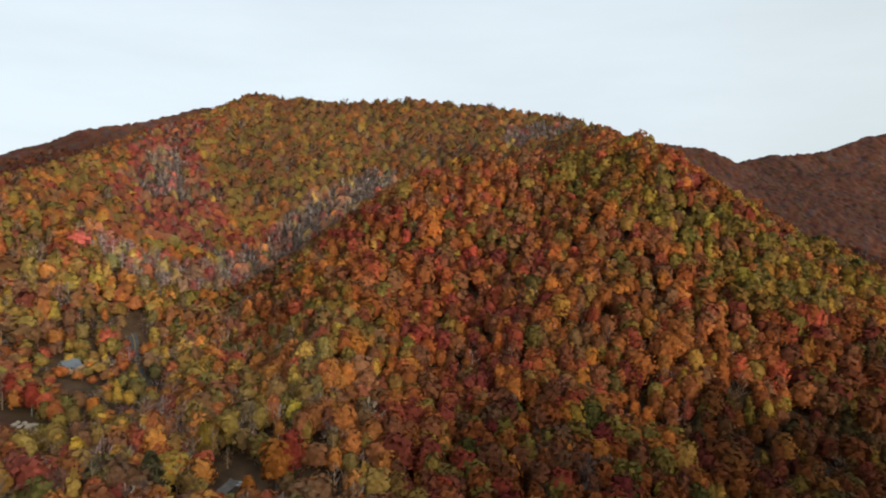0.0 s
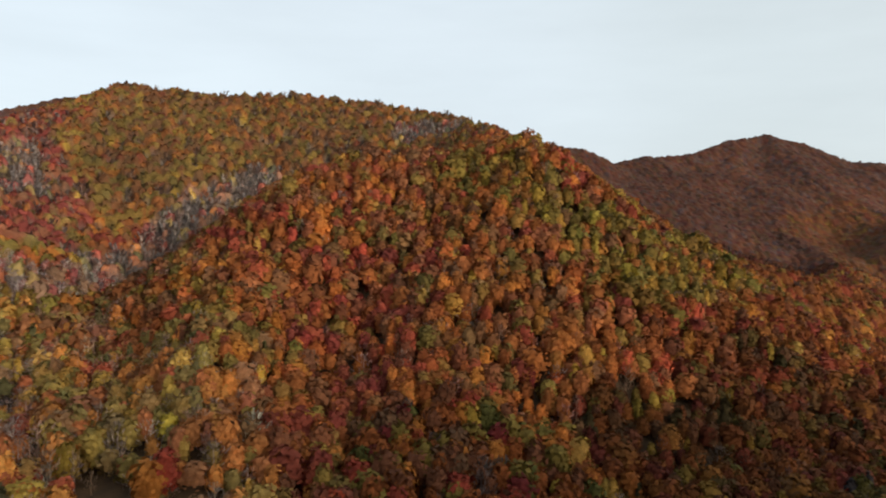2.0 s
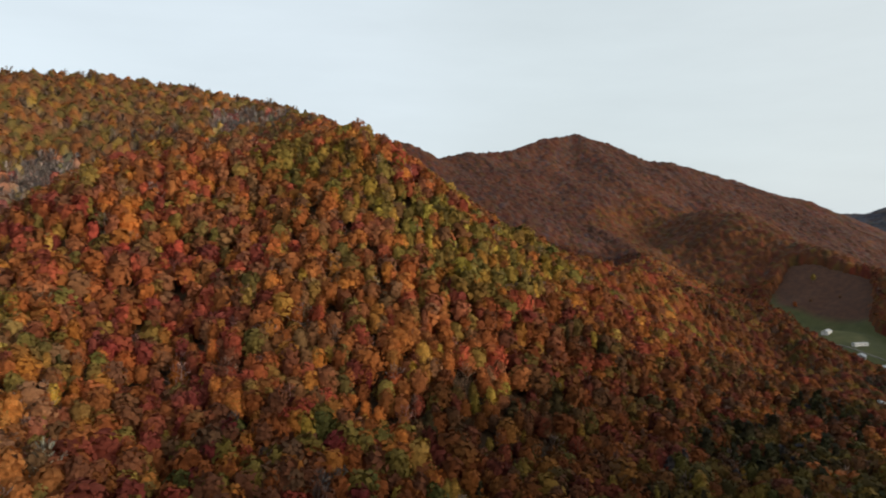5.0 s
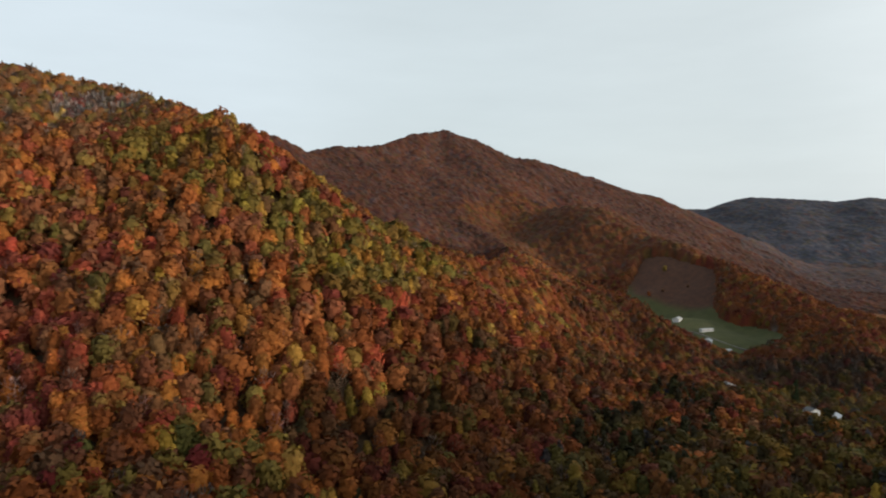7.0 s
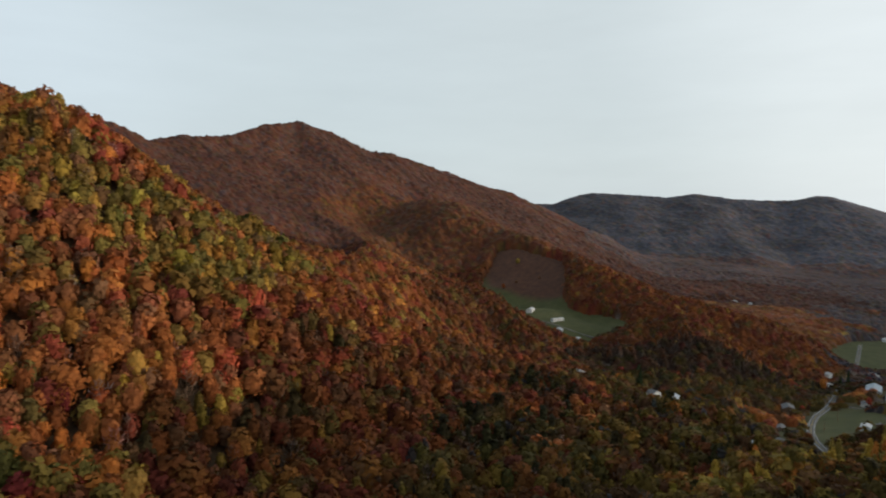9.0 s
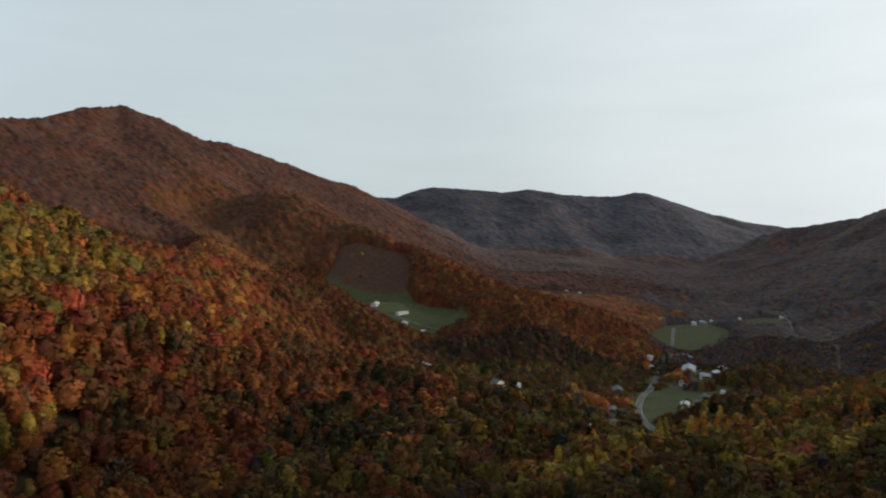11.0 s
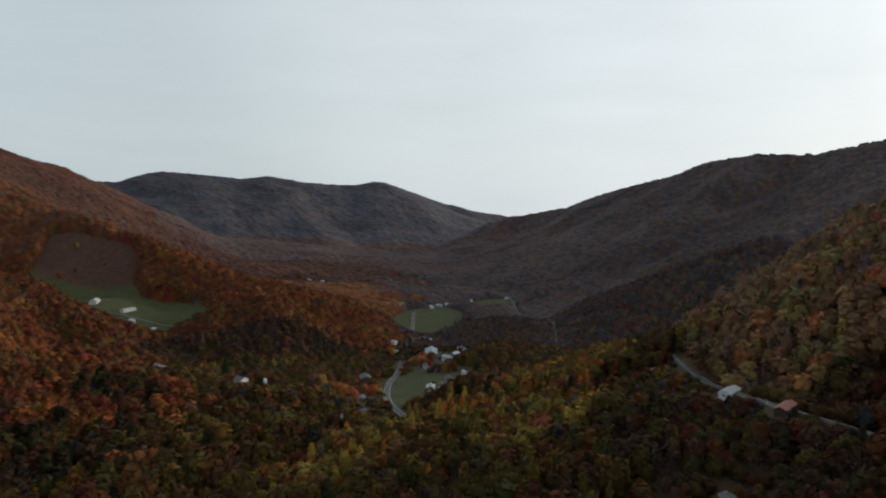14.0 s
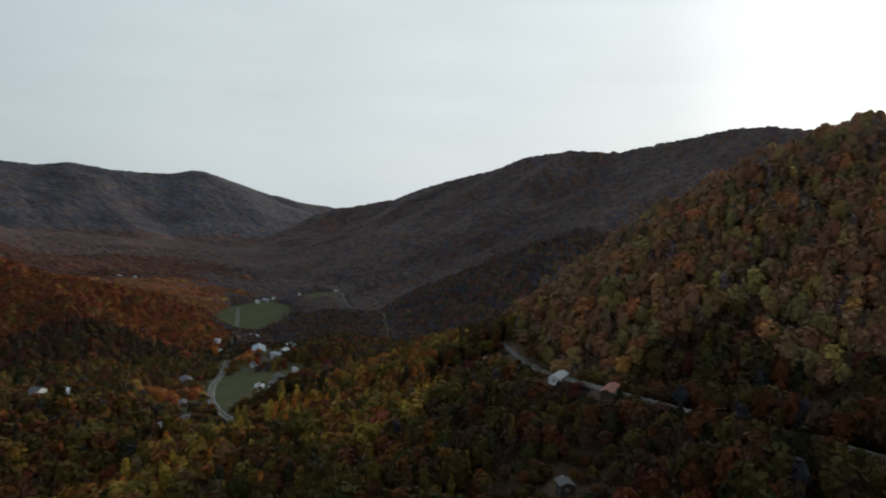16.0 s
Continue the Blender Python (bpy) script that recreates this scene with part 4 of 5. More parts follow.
def woods(name, low, high, spacing, tall, label, tufts=0, bare_shapes=(), step=.0027, inner=None, outer=None, first=-46.0, sweep=3.21, all_round=False):
    """Woods seen from farther off: a closed roof of crowns, each a dome of its own height and colour, down to the ground at the edges, with leaf tufts over it."""
    # the trees, one in each cell of a shaken grid
    n = int(high / spacing) + 2
    I, J = np.meshgrid(np.arange(-n, n), np.arange(-n, n), indexing="ij")
    key = (I * 7919 + J * 104729) % 65536
    TX = 20 + (I + .5 + .47 * hashed(key, 1) + .5 * (J % 2)) * spacing
    TY = 60 + (J + .5 + .47 * hashed(key, 2)) * spacing * .95
    stand = stand_of(TX, TY)
    kind = (((hashed(key, 3) + 1) / 2)[..., None] > MIX_TABLE[stand]).sum(-1).clip(0, 12)
    bare, tip = (kind == 10) | (kind == 11), (kind == 6) | (kind == 9) | (kind == 12)
    if not bare_shapes:
        bare[:] = False
    size = tall * (1 + (.22 if low < 2500 else .10) * hashed(key, 4) + .12 * wave(TX, TY, 30, 2)) * low_growth(TX, TY)
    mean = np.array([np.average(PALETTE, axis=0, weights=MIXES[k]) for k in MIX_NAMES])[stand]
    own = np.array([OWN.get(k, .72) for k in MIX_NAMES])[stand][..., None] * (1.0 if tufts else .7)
    # roofs without tufts are darkened: shade between the leaves is put into the tint
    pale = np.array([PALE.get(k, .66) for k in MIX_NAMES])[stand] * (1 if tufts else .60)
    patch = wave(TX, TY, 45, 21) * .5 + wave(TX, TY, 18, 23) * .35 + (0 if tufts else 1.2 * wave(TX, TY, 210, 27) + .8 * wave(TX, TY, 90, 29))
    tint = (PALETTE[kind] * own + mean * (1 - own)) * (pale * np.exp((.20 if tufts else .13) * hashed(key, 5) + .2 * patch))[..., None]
    # the roof of their crowns, on rings round the valley
    rings = np.exp(np.arange(math.log(low), math.log(high), step * 1.3))
    bearings = np.radians(first) + np.linspace(0, sweep, int(sweep / step))
    R, B = np.meshgrid(rings, bearings, indexing="ij")
    x, y = 20 + R * np.sin(B), 60 + R * np.cos(B)
    best, who = np.full(x.shape, 1e9), np.zeros(x.shape, int)
    cj = np.floor((y - 60) / spacing / .95).astype(int)
    for dj in (-1, 0, 1):
        j = cj + dj
        ci = np.floor((x - 20) / spacing - .5 * (j % 2)).astype(int)
        for di in (-1, 0, 1):
            at = (ci + di + n).clip(0, 2 * n - 1) * 2 * n + (j + n).clip(0, 2 * n - 1)
            d = np.hypot(x - TX.ravel()[at], y - TY.ravel()[at])
            who = np.where(d < best, at, who)
            best = np.minimum(best, d)
    rel = np.clip(best / spacing / .62, 0, 1.25)
    crown = size.ravel()[who]
    drop = np.where(tip.ravel()[who], .32 * rel, dome_drop(rel)) * (1.4 if tufts else .62 if low < 2500 else .35)
    height = crown * np.where(bare.ravel()[who], .30, 1.0 - drop)
    if tufts:
        height = height + 1.0 * wave(x, y, 3.4, 61) + .6 * wave(x, y, 1.7, 63)

    def growing(x, y):
        grown = meadow_at(x, y, 9.0) + .4 * wave(x, y, 6, 81) < .55
        for line, half in CLEARINGS:
            grown &= near_line(x, y, line) > half
        for cx, cy, r in YARDS:
            grown &= np.hypot(x - cx, y - cy) > r
        for cx, cy, r in OPEN_GROUND:
            grown &= (np.hypot(x - cx, y - cy) > r) | (wave(x, y, 11, 71) > .05)
        return grown

    grown = growing(x, y) & (R > low * 1.004)
    if inner:
        grown &= R > inner(B) - 3
    if outer:
        grown &= R < outer(B)
    height = height * (.45 + .55 * np.clip((.75 - meadow_at(x, y, 14.0)) / .6, 0, 1))  # lower growth at the edges
    z = ground_height(x, y)
    stem = ground_height(TX, TY)  # crowns keep level tops on a slope
    level = .5 * np.clip(stem.ravel()[who] - z, -4, 4)
    top = np.where(grown, z + level + height, z - 1.5)
    k = 6
    coarse = seen_ground(x[::k, ::k], y[::k, ::k]) | all_round
    wide = np.pad(coarse, 1)
    coarse = np.logical_or.reduce([wide[1 + a:wide.shape[0] - 1 + a, 1 + b:wide.shape[1] - 1 + b] for a in (-1, 0, 1) for b in (-1, 0, 1)])
    keep = grown & np.repeat(np.repeat(coarse, k, 0), k, 1)[:x.shape[0], :x.shape[1]]
    some = keep[:-1, :-1] | keep[1:, :-1] | keep[:-1, 1:] | keep[1:, 1:]
    idx = np.arange(x.size).reshape(x.shape)
    quad = np.stack([idx[:-1, :-1], idx[:-1, 1:], idx[1:, 1:], idx[1:, :-1]], -1)[some]
    used, back = np.unique(quad, return_inverse=True)
    skin = np.stack([x.ravel()[used], y.ravel()[used], top.ravel()[used]], -1)
    quad = back.reshape(-1, 4)[:, ::-1]
    normal = soft_normals(skin, quad[:, :3])
    under = who.ravel()[used]
    V, Q, N = [skin], [quad], [normal]
    C = [np.where(bare.ravel()[under][:, None], [[.22, .18, .15]], tint.reshape(-1, 3)[under])]
    at = len(skin)
    if tufts:
        rng = np.random.RandomState(int(low))
        far, bearing = np.hypot(TX - 20, TY - 60), np.degrees(np.arctan2(TX - 20, TY - 60))
        live = np.flatnonzero(((far > low) & (far < high) & (bearing > -45) & (bearing < 137)).ravel())
        tx, ty = TX.ravel()[live], TY.ravel()[live]
        good = growing(tx, ty) & seen_ground(tx, ty)
        good &= far.ravel()[live] > (inner(np.radians(bearing.ravel()[live])) if inner else low)
        live, tx, ty = live[good], tx[good], ty[good]
        leafy = ~bare.ravel()[live]
        m = int(leafy.sum())
        r, a = .60 * np.sqrt(rng.uniform(0, 1, (m, tufts))), rng.uniform(0, 6.28, (m, tufts))
        rel = r / .62
        px, py = tx[leafy][:, None] + r * spacing * np.cos(a), ty[leafy][:, None] + r * spacing * np.sin(a)
        tall_at = size.ravel()[live][leafy][:, None]
        low_at = ground_height(px, py)
        pz = low_at + .5 * np.clip(stem.ravel()[live][leafy][:, None] - low_at, -4, 4) + tall_at * (1 - np.where(tip.ravel()[live][leafy][:, None], .32 * rel, 1.3 * dome_drop(rel))) + rng.uniform(-.3, .75, (m, tufts))
        p = np.stack([px, py, pz], -1).reshape(-1, 3)
        out = np.stack([np.cos(a) * rel * .9, np.sin(a) * rel * .9, np.full(a.shape, .75)], -1).reshape(-1, 3)
        way = out + rng.normal(0, .45, p.shape)
        way /= np.linalg.norm(way, axis=1, keepdims=True)
        t = np.cross(way, rng.normal(0, 1, p.shape))
        t /= np.linalg.norm(t, axis=1, keepdims=True)
        b = np.cross(way, t)
        s = rng.uniform(.45, 1.0, (len(p), 1)) * spacing / 4.4
        w = s * rng.uniform(.6, 1.0, (len(p), 1))
        V.append(np.stack([p - t * w - b * s * .6, p + t * w * .8 - b * s, p + t * w + b * s * .6 - way * s * .3, p - t * w * .7 + b * s - way * s * .3], 1).reshape(-1, 3))
        Q.append(np.arange(4 * len(p)).reshape(-1, 4) + at)
        soft = out + rng.normal(0, .30, p.shape)
        N.append(np.repeat(soft / np.linalg.norm(soft, axis=1, keepdims=True), 4, 0))
        C.append(np.repeat(tint.reshape(-1, 3)[live][leafy], 4 * tufts, 0))
        at += 4 * len(p)
    if len(bare_shapes):
        where, h, g = live[~leafy], size.ravel()[live][~leafy], ground_height(tx[~leafy], ty[~leafy])
        pick, turn = rng.randint(0, len(bare_shapes), len(where)), rng.uniform(0, 6.28, len(where))
        for f, (sv, sf, sn) in enumerate(bare_shapes):
            q = pick == f
            c, sn_ = np.cos(turn[q])[:, None], np.sin(turn[q])[:, None]
            hh = h[q][:, None] * 1.1
            vx = (sv[None, :, 0] * c - sv[None, :, 1] * sn_) * hh + tx[~leafy][q][:, None]
            vy = (sv[None, :, 0] * sn_ + sv[None, :, 1] * c) * hh + ty[~leafy][q][:, None]
            V.append(np.stack([vx, vy, sv[None, :, 2] * hh + g[q][:, None]], -1).reshape(-1, 3))
            four = np.arange(len(sv)).reshape(-1, 4)
            Q.append((four[None] + (np.arange(q.sum()) * len(sv))[:, None, None]).reshape(-1, 4) + at)
            N.append(np.stack([sn[None, :, 0] * c - sn[None, :, 1] * sn_, sn[None, :, 0] * sn_ + sn[None, :, 1] * c, np.repeat(sn[None, :, 2], q.sum(), 0)], -1).reshape(-1, 3))
            C.append(np.repeat(tint.reshape(-1, 3)[where][q], len(sv), 0))
            at += len(sv) * int(q.sum())
    me = mesh_from(name, np.concatenate(V), np.concatenate(Q), LEAVES if tufts else FAR_LEAVES, [("tint", np.concatenate(C)), ("custom_normal", np.concatenate(N))], True)
    return tagged(new(name, me), label, "forest", kind="stuff")


shape_rng = np.random.RandomState(5)
WIDTHS = ((.28, 9), (.31, 7), (.25, 6), (.33, 10), (.27, 8), (.24, 7), (.30, 6), (.26, 9), (.32, 8), (.29, 7))
NEAR_SHAPES = [crown_shape(shape_rng, 116, .052, w, lumps=n) for w, n in WIDTHS]
NEAR_BARE = [crown_shape(shape_rng, 90, .06, w, True, thin=.14) for w in (.28, .32)]
NEAR_PINE = [crown_shape(shape_rng, 96, .055, w, False, True, 12) for w in (.23, .26)]
MID_SHAPES = [crown_shape(shape_rng, 50, .076, w, lumps=n) for w, n in WIDTHS]
MID_PINE = [crown_shape(shape_rng, 44, .075, w, False, True, 12) for w in (.23, .26)]
MID_BARE = [crown_shape(shape_rng, 20, .11, .30, True, thin=.24) for _ in range(3)]

near_x, near_y = scatter(8.2, 190, 730)
reach, side = np.hypot(near_x - 20, near_y - 60), np.arctan2(near_x - 20, near_y - 60)
belt = (reach > belt_inner(side)) & (reach < belt_outer(side))
near_x, near_y = near_x[belt], near_y[belt]
order = np.argsort(np.hypot(near_x - 60, near_y - 330))
LONE = order[:160]  # the stand that the flight passes nearest: every tree a thing of its own
rest = order[160:]
close = np.hypot(near_x[rest] - 20, near_y[rest] - 60) < 420
shown = seen_ground(near_x[rest], near_y[rest])
forest("near_forest", near_x[rest][close], near_y[rest][close], NEAR_SHAPES, NEAR_BARE, NEAR_PINE, 16, 23, "dense autumn forest of rust, gold and olive crowns")
forest("hillside_forest", near_x[rest][~close & shown], near_y[rest][~close & shown], MID_SHAPES, NEAR_BARE, MID_PINE, 16, 23, "autumn forest of rust and olive crowns up the hillside")
poplar_x, poplar_y = scatter(8.3, 345, 800)
inside = near_line(poplar_x, poplar_y, [(366, 147), (447, 194), (488, 177), (617, 164)]) + 14 * wave(poplar_x, poplar_y, 40, 9) < 52
inside |= near_line(poplar_x, poplar_y, [(388, 88), (426, 64), (521, 88)]) + 14 * wave(poplar_x, poplar_y, 40, 19) < 22
inside &= np.hypot(poplar_x - 20, poplar_y - 60) > belt_outer(np.arctan2(poplar_x - 20, poplar_y - 60))
forest("poplar_stand", poplar_x[inside], poplar_y[inside], NEAR_SHAPES, NEAR_BARE, NEAR_PINE, 17, 24, "golden poplars and oaks on the valley floor")
woods("slope_forest", 620, 1600, 9.0, 19.0, "autumn forest on the mountain slopes", 9, MID_BARE, step=.0034, inner=belt_outer)
woods("valley_forest", 0.5, 900, 9.0, 19.0, "autumn forest on the valley floor and behind", step=.0175, outer=open_side, first=-180.0, sweep=2 * math.pi, all_round=True)
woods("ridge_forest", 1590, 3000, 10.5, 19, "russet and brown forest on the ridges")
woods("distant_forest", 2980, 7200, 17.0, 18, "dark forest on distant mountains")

# single trees: one of each colour and form built, the rest copied from them
TRUNK_V, TRUNK_F = trunk_shape()
KIND_NAMES = ["rust orange", "bright orange", "russet", "brown", "dark red", "scarlet", "yellow", "olive gold", "olive green", "dark green pine", "leafless grey", "nearly leafless brown"]
trunk_mesh = mesh_from("trunk", TRUNK_V, TRUNK_F, BARK)
tree_rng = np.random.RandomState(3)
FIRST = {}


def tree(x, y, kind, height, spread=1.0, tone=1.0, label="", mesh_kind=0):
    """A single tree with its trunk and crown, standing on the ground."""
    key = (kind, mesh_kind, tone)
    pine, bare = kind == 9 or mesh_kind == 3, kind > 9
    m = Matrix.LocRotScale((x, y, float(ground_height(x, y)) - .2), Euler((0, 0, tree_rng.uniform(0, 6.28))), (height * spread, height * spread, height))
    if key in FIRST:
        made = {}
        ob = FIRST[key]
        for o in (ob, *ob.children):
            made[o] = o.copy()
            scene.collection.objects.link(made[o])
            made[o].parent = made.get(o.parent)
        made[ob].matrix_basis = m
        if label:
            made[ob]["label"] = label
        return made[ob]
    v, f, n = crown_shape(tree_rng, 130 if not bare else 150, .052 if not bare else .06, .22 if pine else .28, bare, pine)
    tint = np.repeat(PALETTE[kind][None] * tone * ((.72 if kind == 6 and mesh_kind == 2 else 1.0) if mesh_kind >= 2 else .85), len(v), 0)
    root = new("pine_tree" if kind == 9 else "tree")
    trunk = new("trunk", trunk_mesh)
    crown = new("crown", mesh_from("crown", v, f, LEAVES, [("tint", tint), ("custom_normal", n)], True))
    trunk.parent = crown.parent = root
    root.matrix_basis = m
    tagged(root, label or f"{KIND_NAMES[kind]} autumn tree standing in the forest", "tree", "forest trees")
    FIRST[key] = root
    return root


lone_x, lone_y = near_x[LONE], near_y[LONE]
lone_stand = stand_of(lone_x, lone_y)
for x, y, s in zip(lone_x, lone_y, lone_stand):
    kind = min(int((tree_rng.uniform() > MIX_TABLE[s]).sum()), 11)
    tree(float(x), float(y), kind, tree_rng.uniform(18, 25) * float(low_growth(np.array([x]), np.array([y]))[0]), tree_rng.uniform(.8, 1.15), 1.0, "", int(tree_rng.randint(0, 2)))

# trees that stand out from the rest
for x, y, kind, height, spread, label in (
    (-76, 303, 1, 24, 1.1, "broad scarlet and orange maple beside a driveway"),
    (-71, 309, 5, 24, .85, "scarlet maple behind the broad orange one"),
    (-85, 293, 1, 14, .8, "small orange maple beside the scarlet one"),
    (-74, 488, 6, 22, .9, "pale yellow tree on the lower slope"),
    (112, 422, 4, 19, .55, "slim crimson tree on the slope"),
    (7, 539, 5, 21, .85, "scarlet tree in the rust forest"),
    (-42, 473, 1, 20, .8, "light orange tree on the spur"),
    (-110, 467, 6, 20, .8, "yellow green tree above the hollow"),
    (147, 493, 1, 21, .7, "bright orange tree under the green stand"),
    (235, 491, 1, 23, .7, "golden orange tree on the slope"),
    (309, 486, 6, 23, .6, "yellow tree on the slope"),
    (129, 377, 6, 22, .8, "yellow tree at the foot of the slope"),
    (393, 328, 1, 12, .8, "orange tree in the valley"),
    (457, 458, 0, 24, .6, "tall rust orange tree on the slope"),
    (-115, 325, 6, 23, .7, "golden yellow tree beside the hollow road"),
    (-124, 321, 5, 14, .7, "scarlet tree beside the golden one"),
    (-217, 359, 5, 19, .8, "scarlet maple near the cabin"),
    (-234, 368, 5, 18, .8, "red maple near the cabin"),
    (339, 123, 6, 14, .7, "yellow poplar on the valley floor"),
    (353, 129, 6, 13, .7, "yellow poplar on the valley floor"),
    (331, 137, 7, 14, .7, "golden poplar on the valley floor"),
    (1238, 1064, 7, 17, 1.0, "olive tree alone on the brown slope"),
    (1180, 1020, 3, 9, 1.1, "low brown tree at the edge of the slope field"),
    (1150, 1030, 0, 13, 1.0, "rust tree at the edge of the slope field"),
    (1215, 985, 3, 7, 1.2, "low bush on the brown slope"),
    (1120, 800, 7, 14, 1.1, "olive tree at the edge of the pasture"),
    (1112, 760, 7, 12, 1.1, "olive tree at the edge of the pasture"),
    (1098, 735, 7, 13, 1.1, "olive tree at the edge of the pasture"),
    (985, 690, 8, 10, 1.1, "olive green tree beside the pasture lane"),
    (708, 486, 1, 17, .7, "orange tree beside the red house"),
    (764, 516, 4, 19, .9, "dark red tree beside the red house"),
    (772, 497, 9, 26, .9, "large dark pine behind the sheds"),
    (719, 465, 9, 24, .9, "large dark pine behind the sheds"),
    (853, 270, 5, 11, .9, "red maple in the village"),
    (802, 320, 5, 10, .9, "red maple beside the valley road"),
    (964, 348, 1, 17, .9, "orange tree at the edge of the knoll"),
    (1048, 352, 9, 16, .8, "dark pine in the village"),
    (1068, 348, 9, 16, .8, "dark pine in the village"),
    (1114, 360, 9, 15, .8, "dark pine in the village"),
    (840, 253, 9, 9, .8, "dark pine in the village"),
    (961, 213, 9, 16, 1.0, "dark pine at the edge of the field"),
    (1139, 220, 9, 21, 1.0, "dark pine at the edge of the field"),
    (949, 196, 9, 15, 1.0, "dark pine at the edge of the field"),
    (1175, 235, 9, 20, 1.0, "dark pine at the edge of the field"),
):
    tree(x, y, kind, height, spread, 1.0, label, 2)


# golden poplars that stand out on the valley floor
line = [(400, 231), (450, 228), (500, 222), (562, 197), (600, 165), (659, 130), (700, 100), (590, 140), (520, 130), (470, 118)]
for k in range(120):
    (ax, ay), (bx, by) = line[k % 9], line[k % 9 + 1]
    u = tree_rng.uniform()
    x, y = ax + (bx - ax) * u + tree_rng.normal(0, 24), ay + (by - ay) * u + tree_rng.normal(0, 24)
    if meadow_at(np.array([x]), np.array([y]), 4.0)[0] < .3 and min(math.hypot(x - h[0], y - h[1]) for h in HOUSES) > 22 and math.hypot(x - 720, y - 240) > 95:
        tree(x, y, (6, 6, 7, 1)[k % 4], tree_rng.uniform(18, 23), tree_rng.uniform(.75, 1.0), 1.4, "golden poplar rising over darker trees on the valley floor", 3)
# ---- roads ----
ASPHALT = Mat("asphalt", 0.85)
ASPHALT.colour(ASPHALT.ramp(ASPHALT.noise(0.25, 6.0), [(0.3, (0.05, 0.05, 0.052)), (0.7, (0.11, 0.108, 0.105))])).bump(ASPHALT.noise(6.0), .2, .05)
ASPHALT = ASPHALT.m
GRAVEL = Mat("gravel", 0.95)
GRAVEL.colour(GRAVEL.ramp(GRAVEL.noise(0.5, 7.0), [(0.3, (0.10, 0.09, 0.08)), (0.7, (0.24, 0.22, 0.19))])).bump(GRAVEL.noise(5.0), .5, .1)
GRAVEL = GRAVEL.m
LINE_PAINT = plain("road_paint", (0.75, 0.74, 0.68), 0.6)
YELLOW_PAINT = plain("yellow_paint", (0.62, 0.42, 0.06), 0.6)


def finer(line, step=5.0):
    """The line rounded and cut into short steps."""
    pts = [Vector((x, y)) for x, y in line]
    out = []
    for i in range(len(pts) - 1):
        p0, p1, p2, p3 = pts[max(i - 1, 0)], pts[i], pts[i + 1], pts[min(i + 2, len(pts) - 1)]
        n = max(int((p2 - p1).length / step), 1)
        for k in range(n):
            t = k / n
            out.append(.5 * (2 * p1 + (p2 - p0) * t + (2 * p0 - 5 * p1 + 4 * p2 - p3) * t * t + (3 * p1 - p0 - 3 * p2 + p3) * t ** 3))
    return out + [pts[-1]]


def road_levels(points):
    z = ground_height(np.array([p.x for p in points]), np.array([p.y for p in points]))
    for _ in range(4):
        z = np.convolve(np.pad(z, 2, "edge"), np.ones(5) / 5, "valid")
    return z


def ribbon(name, points, levels, offset, width, thick, lift, material):
    """A strip along a line, with its own thickness."""
    V, Q = [], []
    n = len(points)
    for i, p in enumerate(points):
        way = (points[min(i + 1, n - 1)] - points[max(i - 1, 0)]).normalized()
        side = Vector((way.y, -way.x))
        a, b = p + side * (offset - width / 2), p + side * (offset + width / 2)
        z = levels[i] + lift
        V += [(a.x, a.y, z), (b.x, b.y, z), (b.x, b.y, z - thick), (a.x, a.y, z - thick)]
    for i in range(n - 1):
        p, q = 4 * i, 4 * i + 4
        Q += [(p, p + 1, q + 1, q), (p + 1, p + 2, q + 2, q + 1), (p + 2, p + 3, q + 3, q + 2), (p + 3, p, q, q + 3)]
    return new(name, mesh_from(name, V, Q, material))


for number, (name, (width, line)) in enumerate(ROADS.items(), 1):
    points = finer(line)
    levels = road_levels(points)
    paved = name in ("valley_road", "hillside_road", "hollow_road", "village_street")
    road = ribbon(f"road_{number}", points, levels, 0, width, 2.4, .75, ASPHALT if paved else GRAVEL)
    tagged(road, ("grey asphalt road with pale edge lines" if paved else "pale gravel lane through grass and trees"), "road", kind="structure")
    if paved:
        for o in () if name in ("village_street", "hollow_road") else (-width / 2 + .35, width / 2 - .35):
            ribbon("edge_line", points, levels, o, .28, .01, .765, LINE_PAINT).parent = road
        ribbon("centre_line", points, levels, 0, .3, .01, .765, YELLOW_PAINT).parent = road
        for o in (-width / 2 - .3, width / 2 + .3) if name != 'hollow_road' else ():
            ribbon("shoulder", points, levels, o, .6, 2.4, .70, GRAVEL).parent = road

# ---- buildings ----
WALLS = {
    "white": plain("white_siding", (0.78, 0.78, 0.75), 0.6, 0, .12),
    "grey": plain("grey_siding", (0.36, 0.36, 0.35), 0.7),
    "brown": plain("brown_boards", (0.20, 0.12, 0.075), 0.8),
    "dark": plain("dark_boards", (0.07, 0.055, 0.045), 0.8),
    "red": plain("red_boards", (0.34, 0.06, 0.045), 0.7),
    "log": plain("log_wall", (0.46, 0.33, 0.21), 0.7, 0, .35, 3.0),
}
ROOFS = {
    "pale_roof": plain("pale_roofing", (0.52, 0.52, 0.50), 0.45, 0.1, .15),
    "metal_roof": plain("metal_roofing", (0.46, 0.49, 0.51), 0.35, 0.5, .2),
    "grey_roof": plain("grey_shingles", (0.17, 0.165, 0.16), 0.85),
    "blue_roof": plain("blue_metal_roofing", (0.24, 0.31, 0.36), 0.4, 0.3),
    "grey_metal_roof": plain("grey_metal_roofing", (0.20, 0.23, 0.25), 0.45, 0.2, .2),
    "red_roof": plain("red_roofing", (0.42, 0.17, 0.12), 0.6, 0.1, .35),
}
GLASS = Mat("window_glass", 0.08)
